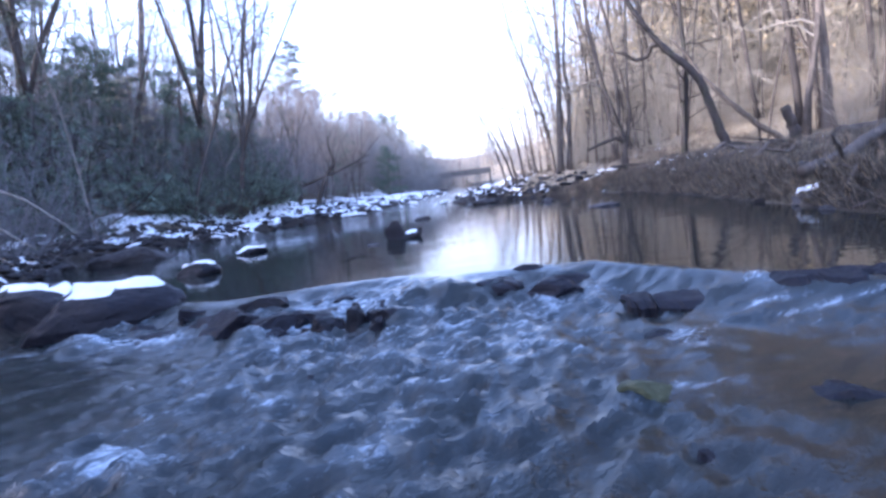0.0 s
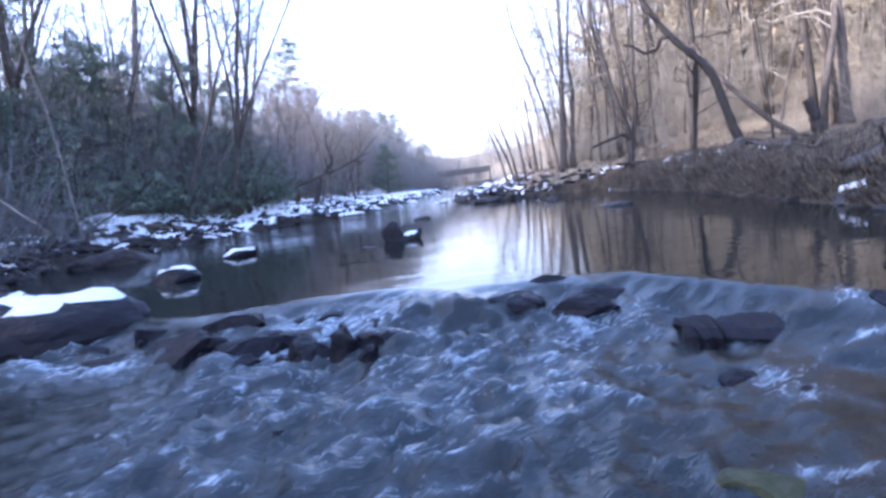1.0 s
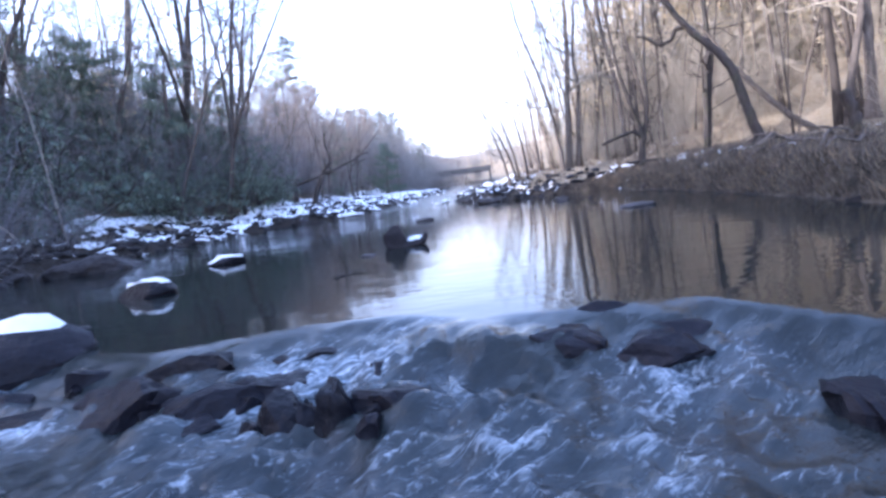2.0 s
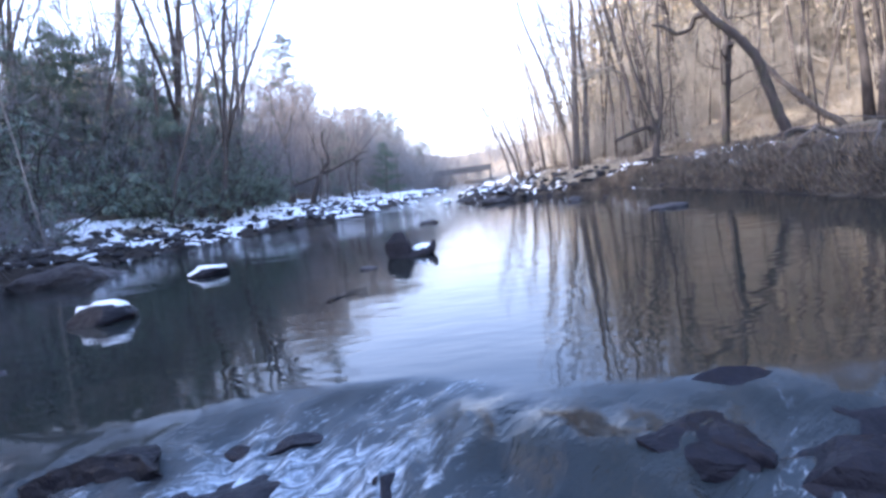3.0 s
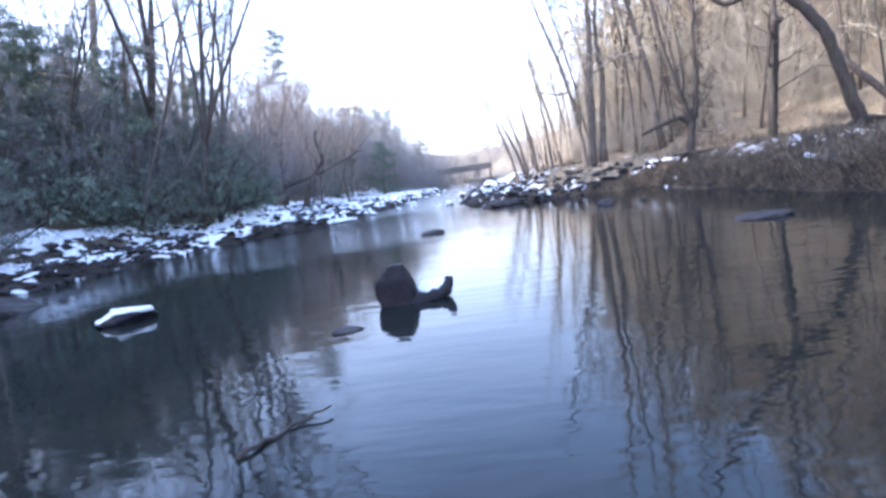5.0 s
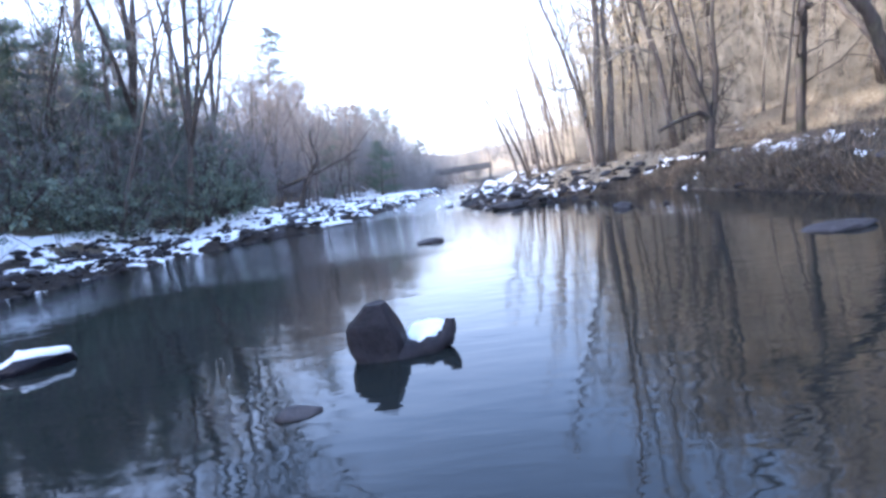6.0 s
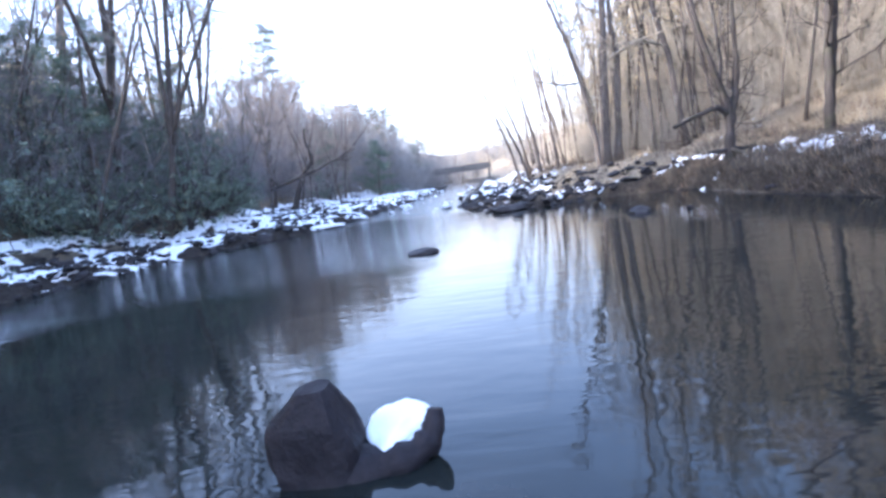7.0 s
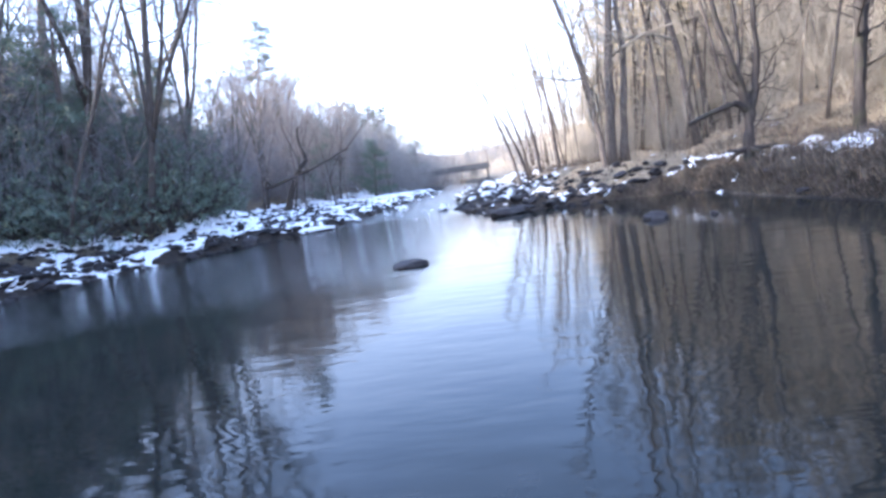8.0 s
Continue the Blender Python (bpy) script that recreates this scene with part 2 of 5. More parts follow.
def ground_height(x, y):
    x, y = np.asarray(x, float), np.asarray(y, float)
    xl, xr = along(LEFT_SHORE, y), along(RIGHT_SHORE, y)
    base = np.clip(y - 26, 0, 200) * 0.016
    dl, dr = xl - x, x - xr
    bar = smooth((y - 21.8) / 1.2) * (1 - smooth((y - 60) / 20))     # low stony bar beyond the pool
    right_steep = 0.40 * smooth(dr / 0.55) + 0.28 * smooth((dr - 0.4) / 1.6) + 0.07 * np.clip(dr - 1.5, 0, 5)
    right_bar = 0.18 * smooth(dr / 0.8) + 0.8 * smooth((dr - 2.6) / 2.4) + 0.04 * np.clip(dr - 5, 0, 3)
    right = right_steep * (1 - bar) + right_bar * bar
    hill = np.clip(dr - 6.5, 0, 70)
    rise = 1 - 0.45 * smooth((y - 24) / 18)                          # the hillside lies lower towards the bend
    right = right + rise * (0.27 * hill + 0.004 * np.clip(hill, 0, 45) ** 2)
    edge = left_edge(y)
    hill = np.clip(dl - edge, 0, 45)
    left = 0.22 * smooth(dl / 0.6) + 0.10 * np.clip(dl, 0, 3) + 0.04 * np.clip(dl - 3, 0, edge - 3) + 0.40 * hill
    left = left + 12 * smooth((dl - 12) / 28) * (1 - smooth((y - 3) / 10))      # valley side raised downstream, out of view, to shade rapids and near bank
    lump = 0.13 * fractal(x * 1.0, y * 1.0, 4, 3) + 0.35 * fractal(x * 0.11, y * 0.11, 3, 9) * np.clip(np.maximum(dl, dr) / 12, 0, 1)
    lump = lump + 0.10 * fractal(x * 2.4, y * 2.4, 3, 17) * band(dr, 0.1, 2.4, 0.4) + 0.07 * fractal(x * 5.5, y * 5.5, 3, 19) * band(dr, 0.15, 2.6, 0.4)
    land = np.where(dl > 0, left, right) + lump * np.clip(np.maximum(dl, dr) / 0.7, 0, 1) + base
    depth = np.minimum(-dl, -dr)
    bed = base + water_level(x, np.minimum(y, 26)) - 0.06 - 0.35 * smooth(depth / 2.0)
    z = np.where((dl > 0) | (dr > 0), land, bed)
    far = smooth((y - 130) / 110)
    return z * (1 - far) + far * (15 + 3 * fractal(x * 0.02, y * 0.02, 3, 21) + 0.06 * np.abs(x + 8)) + 10 * smooth((y - 260) / 200)


def sheet(name, xs, ys, height, material, attributes=()):
    X, Y = np.meshgrid(xs, ys)
    Z = height(X, Y)
    nx, ny = len(xs), len(ys)
    verts = np.stack([X.ravel(), Y.ravel(), Z.ravel()], 1)
    i = (np.arange(ny - 1)[:, None] * nx + np.arange(nx - 1)[None, :]).ravel()
    faces = np.stack([i, i + 1, i + nx + 1, i + nx], 1)
    me = bpy.data.meshes.new(name)
    me.from_pydata(verts.tolist(), [], faces.tolist())
    for key, fn in attributes:
        at = me.attributes.new(key, "FLOAT", "POINT")
        at.data.foreach_set("value", np.asarray(fn(X, Y), np.float32).ravel())
    me.polygons.foreach_set("use_smooth", [True] * len(me.polygons))
    me.materials.append(material)
    return new(name, me)


def steps(*spans):
    """Coordinates from (start, stop, step) spans."""
    out = []
    for a, b, d in spans:
        out += list(np.arange(a, b - 1e-6, d))
    return np.array(out + [spans[-1][1]])


def shore_wet_shade(x, y):
    d = np.maximum(along(LEFT_SHORE, y) - x, x - along(RIGHT_SHORE, y))
    left = along(LEFT_SHORE, y) - x > 0
    edge = np.where(left, left_edge(y) + 0.2, 1.9)
    wet = (1 - smooth((d - edge + 0.7 * fractal(x * 1.3, y * 1.3, 3, 5)) / 0.9)) * np.where(left, 1.0, np.clip(0.88 + 0.3 * fractal(x * 2.7, y * 2.7, 3, 15), 0.4, 1))
    # whole left bank at least half dark: damp litter and its shade as colour
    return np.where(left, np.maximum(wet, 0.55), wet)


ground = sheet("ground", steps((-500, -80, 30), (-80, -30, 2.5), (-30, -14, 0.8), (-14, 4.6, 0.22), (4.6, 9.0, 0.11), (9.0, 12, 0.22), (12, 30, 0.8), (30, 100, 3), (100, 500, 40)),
               steps((-120, -10, 6), (-10, 0, 0.8), (0, 24, 0.16), (24, 32, 0.25), (32, 70, 0.7), (70, 150, 3), (150, 700, 25)), ground_height, ground_mat, [("shore", shore_wet_shade)])
tagged(ground, "brown leaf litter and stony soil on wooded stream banks", "ground", kind="structure")


# ---- water ----
def rapid(x, y):
    """0 on still water, 1 in the broken water under the crest."""
    s = along(CREST, x) - y
    top = smooth((x + 3.2) / 1.2) * (1 - 0.6 * smooth((x - 2.4) / 0.9))
    mid = 0.95 - 0.02 * np.clip(s, 0, 4)
    run = np.exp(-((x - mid + 0.10) / (1.05 + 0.12 * np.clip(s, 0, 4))) ** 4)
    k = smooth((s - 0.55) / 0.5)
    return smooth((s + 0.05) / 0.5) * (top * (1 - k) + (0.3 - 0.16 * smooth((x - 2.2) / 0.5) + 0.13 * band(x, 1.6, 2.3, 0.4) * smooth((y - 2.4) / 0.5) + 0.85 * run) * k)


def crest_ridge(x, y):
    u, w = 0.80 * x + 0.60 * y, 0.80 * y - 0.60 * x
    warp = 0.25 * value_noise(x * 2.0, y * 2.0, 33)
    return 1 - np.abs(value_noise(u * 3.6 + warp, w * 8.0 + 2 * warp, 31))


def water_height(x, y):
    s = along(CREST, x) - y
    r = rapid(x, y)
    fan = x + 0.35 * (x - 1.0) * np.clip(s, 0, 3)
    warp = 0.25 * value_noise(x * 2.0, y * 2.0, 33)
    ridge = crest_ridge(x, y)
    ridge2 = 1 - np.abs(value_noise(fan * 8.0 + warp, y * 11.0 - x * 4, 35))
    ridge3 = 1 - np.abs(value_noise(x * 13.0 + 3 * warp, y * 12.0 + x * 2, 37))
    wave = 0.052 * (ridge ** 2 - 0.4) + 0.034 * (ridge2 ** 2 - 0.4) + 0.016 * (ridge3 ** 2 - 0.4) + 0.02 * fractal(x * 2.3, y * 2.0, 3, 41)
    tongue = 0.05 * np.exp(-((x - 1.0) / 0.35) ** 2) * np.exp(-((s - 0.5) / 0.5) ** 2)
    lip = 0.012 * np.sin(x * 7 + 2 * np.sin(x * 3)) * np.exp(-((s - 0.1) / 0.35) ** 2)
    dome = 0.085 * (np.abs(fractal(x * 2.6 + 3, y * 2.1, 4, 43)) - 0.35) * band(s, 0.12, 0.95, 0.3) * band(x, -2.6, 2.1, 0.5)
    rapids_far = smooth((y - 27) / 3) * (0.03 * fractal(x * 1.6, y * 1.1, 3, 51))
    return water_level(x, y) + r * wave + (tongue + lip) * smooth(s / 0.3) + dome + rapids_far


# white water: x, y, half widths, strength
FALLS = [(1.75, 3.95, 0.30, 0.22, 0.35), (1.45, 3.65, 0.22, 0.25, 0.35), (1.0, 4.0, 0.22, 0.3, 0.34), (0.05, 3.85, 0.16, 0.16, 0.4), (-1.15, 3.95, 0.30, 0.10, 0.55),
         (2.30, 3.04, 0.18, 0.08, 0.7), (2.38, 2.88, 0.14, 0.07, 0.7), (2.0, 2.32, 0.14, 0.10, 0.5), (2.85, 3.22, 0.2, 0.03, 0.9), (3.2, 3.08, 0.3, 0.025, 0.9), (2.98, 3.5, 0.07, 0.15, 0.7), (-0.1, 2.15, 0.2, 0.12, 0.7), (0.75, 4.72, 0.3, 0.08, 0.5),
         (2.2, 4.0, 0.1, 0.3, 0.3), (-0.05, 4.15, 0.12, 0.2, 0.4), (-1.55, 4.12, 0.4, 0.06, 0.6),
         (-2.3, 3.98, 0.5, 0.05, 0.6), (-3.1, 3.84, 0.5, 0.05, 0.5), (-1.75, 4.45, 0.25, 0.2, 0.3), (0.36, 2.6, 0.07, 0.05, 0.9), (2.2, 2.43, 0.2, 0.03, 0.7), (1.2, 2.5, 0.2, 0.04, 0.5)]


def foam_amount(x, y):
    s = along(CREST, x) - y
    strips = 0.5 + 0.5 * fractal(x * 2.2, y * 1.3, 3, 61)
    falls = sum(a * np.exp(-((x - cx) / rx) ** 2 - ((y - cy) / ry) ** 2) for cx, cy, rx, ry, a in FALLS)
    fall = np.exp(-((s - 0.75) / 0.4) ** 2)
    run = 0.7 * rapid(x, y) * np.exp(-np.clip(s - 0.8, 0, 9) / 1.1) * np.exp(-((x - 0.5) / 1.25) ** 2)
    run = run + 0.38 * rapid(x, y) * smooth((crest_ridge(x, y) - 0.80) / 0.16) * smooth((s - 0.4) / 0.4) * (1 - 0.6 * smooth((x - 1.7) / 0.6))
    far = 0.6 * smooth((y - 29) / 3) * np.clip(fractal(x * 0.9, y * 0.6, 3, 71), 0, 1)
    return np.clip((0.16 * fall + 0.75 * run) * strips * (np.abs(x) < 5) + 0.8 * falls * (0.5 + 0.5 * strips), 0, 1) + far


def chop_amount(x, y):
    return np.clip(rapid(x, y) + 0.5 * smooth((y - 27) / 3) + 0.3 * smooth((y - 12) / 4) * smooth((0.8 - x) / 2) + 0.3 * (1 - smooth((x - along(LEFT_SHORE, y) - 0.5) / 2.0)) * smooth((y - 7) / 2), 0, 1)


water = sheet("water", steps((-13, -3.6, 0.3), (-3.6, -0.8, 0.07), (-0.8, 3.6, 0.035), (3.6, 9, 0.3)),
              steps((-12, 0, 0.25), (0, 1.6, 0.07), (1.6, 5.3, 0.035), (5.3, 30, 0.4), (30, 140, 0.8)), water_height, water_mat,
              [("foam", foam_amount), ("chop", chop_amount)])
tagged(water, "dark clear stream water, glassy above and broken in the rapids", "water", kind="structure")


# ---- builders ----
class Shape:
    """Gathers tubes, blades and hulls into one mesh."""

    def __init__(self):
        self.v, self.f, self.count = [], [], 0

    def add(self, verts, faces):
        verts = np.asarray(verts, float)
        self.v.append(verts)
        self.f += [tuple(i + self.count for i in f) for f in faces]
        self.count += len(verts)

    def tube(self, pts, radii, sides=6):
        pts = np.asarray(pts, float)
        n = len(pts)
        d = np.gradient(pts, axis=0)
        d /= np.linalg.norm(d, axis=1)[:, None] + 1e-9
        ref = np.array([1.0, 0, 0]) if abs(d[0][0]) < 0.8 else np.array([0, 1.0, 0])
        u = np.cross(d, ref)
        u /= np.linalg.norm(u, axis=1)[:, None] + 1e-9
        w = np.cross(d, u)
        ang = np.arange(sides) * 2 * math.pi / sides
        ring = pts[:, None, :] + np.asarray(radii)[:, None, None] * (np.cos(ang)[None, :, None] * u[:, None, :] + np.sin(ang)[None, :, None] * w[:, None, :])
        faces = []
        for i in range(n - 1):
            for k in range(sides):
                a, b = i * sides + k, i * sides + (k + 1) % sides
                faces.append((a, b, b + sides, a + sides))
        faces.append(tuple(range(sides - 1, -1, -1)))
        faces.append(tuple((n - 1) * sides + k for k in range(sides)))
        self.add(ring.reshape(-1, 3), faces)

    def twig(self, pts, r0):
        """A thin three-sided spike along the points."""
        pts = np.asarray(pts, float)
        n = len(pts)
        d = pts[-1] - pts[0]
        d = d / (np.linalg.norm(d) + 1e-9)
        u = np.cross(d, (1.0, 0, 0) if abs(d[0]) < 0.8 else (0, 1.0, 0))
        u /= np.linalg.norm(u)
        w = np.cross(d, u)
        tri = np.array([u, -0.5 * u + 0.866 * w, -0.5 * u - 0.866 * w])
        rows = [pts[i] + tri * r0 * (1 - 0.6 * i / (n - 1)) for i in range(n - 1)] + [pts[-1:]]
        faces = []
        for i in range(n - 2):
            for k in range(3):
                a, b = 3 * i + k, 3 * i + (k + 1) % 3
                faces.append((a, b, b + 3, a + 3))
        t = 3 * (n - 2)
        faces += [(t + k, t + (k + 1) % 3, t + 3) for k in range(3)]
        self.add(np.concatenate(rows), faces)

    def mesh(self, name, material, flat=False):
        me = bpy.data.meshes.new(name)
        me.from_pydata(np.concatenate(self.v).tolist(), [], self.f)
        if not flat:
            me.polygons.foreach_set("use_smooth", [True] * len(me.polygons))
        me.materials.append(material)
        return me


def joined(a, b):
    out = Shape()
    for sh in (a, b):
        if sh.count:
            out.v += sh.v
            out.f += [tuple(i + out.count for i in f) for f in sh.f]
            out.count += sh.count
    return out


def part(name, shape, material, parent, label="", flat=False):
    ob = new(name, shape.mesh(name, material, flat))
    ob.parent = parent
    if label:
        tagged(ob, label)
    return ob


def thing(name, label, category, group="", at=None):
    ob = new(name)
    ob.empty_display_size = 0.2
    if at is not None:
        ob.location = at
    return tagged(ob, label, category, group)


def bend(rng, start, way, length, n, wobble=0.15, rise=0.0, curl=None):
    """A wandering line of n points."""
    p, d = np.array(start, float), np.array(way, float)
    d /= np.linalg.norm(d)
    out = [p.copy()]
    for i in range(n - 1):
        d = d + rng.normal(0, wobble, 3) + np.array([0, 0, rise])
        if curl is not None:
            d = d + np.array(curl)
        d /= np.linalg.norm(d)
        p = p + d * length / (n - 1)
        out.append(p.copy())
    return np.array(out)


def grow(rng, wood, twigs, line, radii, first, count, reach, level, up=0.25, thin=0.006, sub=(6, 4)):
    """Boughs along a stem, with boughs and twigs of their own."""
    n = len(line)
    for i in range(count):
        f = first + (1 - first) * (i + rng.random()) / count
        f = min(f, 0.995)
        k = int(f * (n - 1))
        q = f * (n - 1) - k
        p = line[k] * (1 - q) + line[min(k + 1, n - 1)] * q
        r = radii[k] * (1 - q) + radii[min(k + 1, n - 1)] * q
        d = line[min(k + 1, n - 1)] - line[max(k - 1, 0)]
        d = d / (np.linalg.norm(d) + 1e-9)
        a = rng.random() * 2 * math.pi
        side = np.array([math.cos(a), math.sin(a), 0]) if level == 0 else rng.normal(0, 1, 3)
        side = side - d * (side @ d)
        side /= np.linalg.norm(side) + 1e-9
        way = d * (0.25 + 0.55 * rng.random()) + side * 0.95 + np.array([0, 0, 0.12])
        length = reach * (1.15 - 0.75 * f) * (0.6 + 0.7 * rng.random())
        r0 = max(thin, min(r * 0.6, length * 0.017))
        segs = (6, 4, 2)[level]
        br = bend(rng, p, way, length, segs, 0.24, up * 0.22)
        rr = np.linspace(r0, thin * 0.7, segs)
        if level == 0:
            wood.tube(br, rr, 4)
        else:
            twigs.twig(br, r0)
        if level < 2 and sub[level] > 0:
            grow(rng, wood, twigs, br, rr, 0.25, sub[level], length * 0.55, level + 1, up, thin, sub)


def bare_tree(seed, height, radius, first=0.35, count=16, reach=3.5, lean=(0, 0), name="tree", label="", category="tree", group="",
              material=None, wobble=0.05, sub=(6, 4), thin=0.007, forks=0, crown=None):
    rng = np.random.default_rng(seed)
    root = thing(name, label, category, group)
    wood, twigs, stem = Shape(), Shape(), Shape()
    line = bend(rng, (0, 0, -0.3), (lean[0], lean[1], 1), height, 12, wobble, 0.02)
    rad = radius * (1 - 0.85 * np.linspace(0, 1, 12) ** 0.9)
    rad[0] *= 1.35
    stem.tube(line, rad, 9)
    grow(rng, wood, twigs, line, rad, first, count, reach, 0, sub=sub, thin=thin)
    for _ in range(forks):
        k = int(rng.integers(2, 6))
        a = rng.random() * 6.28
        fl = bend(rng, line[k], (math.cos(a) * 0.26 + lean[0], math.sin(a) * 0.26 + lean[1], 1), height * 0.7, 9, wobble * 1.3, 0.05)
        fr = rad[k] * 0.75 * (1 - 0.85 * np.linspace(0, 1, 9))
        stem.tube(fl, fr, 7)
        grow(rng, wood, twigs, fl, fr, 0.3, max(5, count // 2), reach * 0.8, 0, sub=sub, thin=thin)
    m = material or bark
    part("trunk", stem, m, root)
    part("crown", joined(wood, twigs), crown or (twig_mat if m in (bark, bark_wood) else m), root)
    return root


def set_down(x, y, turn=0.0, scale=1.0, dz=0.0, lean_x=0.0, lean_y=0.0):
    """On the ground, turned about its foot, then leant about the world's axes."""
    turned_up = Euler((lean_x, lean_y, 0)).to_quaternion() @ Euler((0, 0, turn)).to_quaternion()
    return Matrix.LocRotScale((x, y, float(ground_height(x, y)) + dz), turned_up, (scale,) * 3)


placed = set()


def plant(kinds, spots):
    """Each kind's first plant is moved to its spot, further ones are copies."""
    for kind, m in spots:
        ob = kinds[kind]
        if ob.name in placed:
            copy_thing(ob, m)
        else:
            placed.add(ob.name)
            ob.matrix_basis = m


# ---- rocks ----
def ball(level):
    bm = bmesh.new()
    bmesh.ops.create_icosphere(bm, subdivisions=level, radius=1.0)
    v = np.array([p.co[:] for p in bm.verts])
    f = [tuple(p.index for p in face.verts) for face in bm.faces]
    bm.free()
    return v, f


BALLS = {k: ball(k) for k in (1, 2, 3, 4)}


def normals(v, f):
    t = np.array([q[:3] for q in f])
    n = np.cross(v[t[:, 1]] - v[t[:, 0]], v[t[:, 2]] - v[t[:, 0]])
    out = np.zeros_like(v)
    for k in range(3):
        np.add.at(out, t[:, k], n)
    return out / (np.linalg.norm(out, axis=1)[:, None] + 1e-9)


def rough_stone(seed, size, level=3, cuts=9, bumpy=0.06, near=0.55):
    """A broken stone: a ball hewn by planes, then roughened."""
    r = np.random.default_rng(seed)
    v, f = BALLS[level]
    v = v.copy()
    for _ in range(cuts):
        n = r.normal(0, 1, 3)
        n /= np.linalg.norm(n)
        d = near + 0.3 * r.random()
        over = np.maximum(v @ n - d, 0)
        v -= over[:, None] * n * 0.95
    o = Vector(r.normal(0, 20, 3))
    k = np.array([noise.fractal(Vector(p) * 2.1 + o, 1.0, 2.0, 4) for p in v])
    v = v * (1 + bumpy * k[:, None])
    return v * np.asarray(size), f


def snow_layer(v, f, depth, seed=0, least=0.35, spread=0.3, patch=0.0):
    """The snow that lies on a stone: its surface raised where it faces up, sunk into the stone elsewhere."""
    n = normals(v, f)
    o = Vector((seed * 3.1, seed * 1.7, 0))
    k = np.array([noise.noise(Vector(p) * 5 + o) for p in v])
    lie = smooth((n[:, 2] - least + patch * k) / spread)
    w = v + np.array([0, 0, 1.0]) * (depth * lie * (1 + 0.3 * k))[:, None] - n * (0.015 * (1 - lie))[:, None]
    return w, f


def stone(name, seed, size, material, label, category="rock", group="", level=3, snow_depth=0.0, cuts=9, bumpy=0.06, least=0.35, patch=0.25, flat=True, near=0.55):
    v, f = rough_stone(seed, size, level, cuts, bumpy, near)
    sh = Shape()
    sh.add(v, f)
    ob = tagged(new(name, sh.mesh(name, material, flat)), label, category, group)
    if snow_depth:
        cap = Shape()
        cap.add(*snow_layer(v, f, snow_depth, seed, least, 0.3, patch))
        part("snow_cap", cap, snow, ob, "white snow cap")
    return ob


# ---- trees and shrubs ----
def line_tree(name, stems, label, seed, group="", material=None, crown=0.4, count=10, reach=1.6, sub=(5, 3), extra=(), thin=0.008, roots=0):
    """A tree whose stems follow given lines: [(points, foot radius, top radius), ...]; extra: bare boughs."""
    r = np.random.default_rng(seed)
    base = np.array(stems[0][0][0], float)
    ob = thing(name, label, "tree", group, at=tuple(base))
    m = material or bark
    wood, twigs = Shape(), Shape()
    for pts, r0, r1 in stems:
        soil = float(ground_height(pts[0][0], pts[0][1]))
        if abs(pts[0][2] - base[2]) < 0.4 and pts[0][2] > soil + 0.05:       # the foot goes down to the soil
            pts = [(pts[0][0], pts[0][1], soil - 0.05), *pts]
        p = np.array(pts, float) - base
        tt = np.linspace(0, len(p) - 1, 4 * len(p))
        fine = np.stack([np.interp(tt, range(len(p)), p[:, c]) for c in range(3)], 1)
        for _ in range(2):
            fine[1:-1] = 0.25 * fine[:-2] + 0.5 * fine[1:-1] + 0.25 * fine[2:]
        fine[1:-1] += r.normal(0, 0.012, fine[1:-1].shape)
        rad = np.linspace(r0, r1, len(fine)) * (1 + 0.06 * r.normal(0, 1, len(fine)))
        if fine[0][2] < 0.3:
            rad[0], rad[1] = rad[0] * 1.5, rad[1] * 1.18
            fine[0][2] -= 0.2
        sh = Shape()
        sh.tube(fine, rad, 10)
        part("trunk", sh, m, ob)
        if count:
            grow(r, wood, twigs, fine, rad, crown, count, reach, 0, sub=sub, thin=thin)
    for pts, r0, r1 in extra:
        p = np.array(pts, float) - base
        sh = Shape()
        tt = np.linspace(0, len(p) - 1, 4 * len(p))
        fine = np.stack([np.interp(tt, range(len(p)), p[:, c]) for c in range(3)], 1)
        fine[1:-1] = 0.25 * fine[:-2] + 0.5 * fine[1:-1] + 0.25 * fine[2:]
        sh.tube(fine, np.linspace(r0, r1, len(fine)), 7)
        part("bough", sh, m, ob)
    for i in range(roots):
        a = i * 6.28 / roots + r.random()
        sh = Shape()
        q = bend(r, (0, 0, 0.15), (math.cos(a), math.sin(a), -0.3), 0.7, 5, 0.2, -0.05)
        sh.tube(q, np.linspace(stems[0][1] * 0.5, 0.02, 5), 6)
        part("root", sh, m, ob)
    if wood.count:
        part("crown", joined(wood, twigs), twig_mat if m == bark else m, ob)
    return ob


KEPT = {}


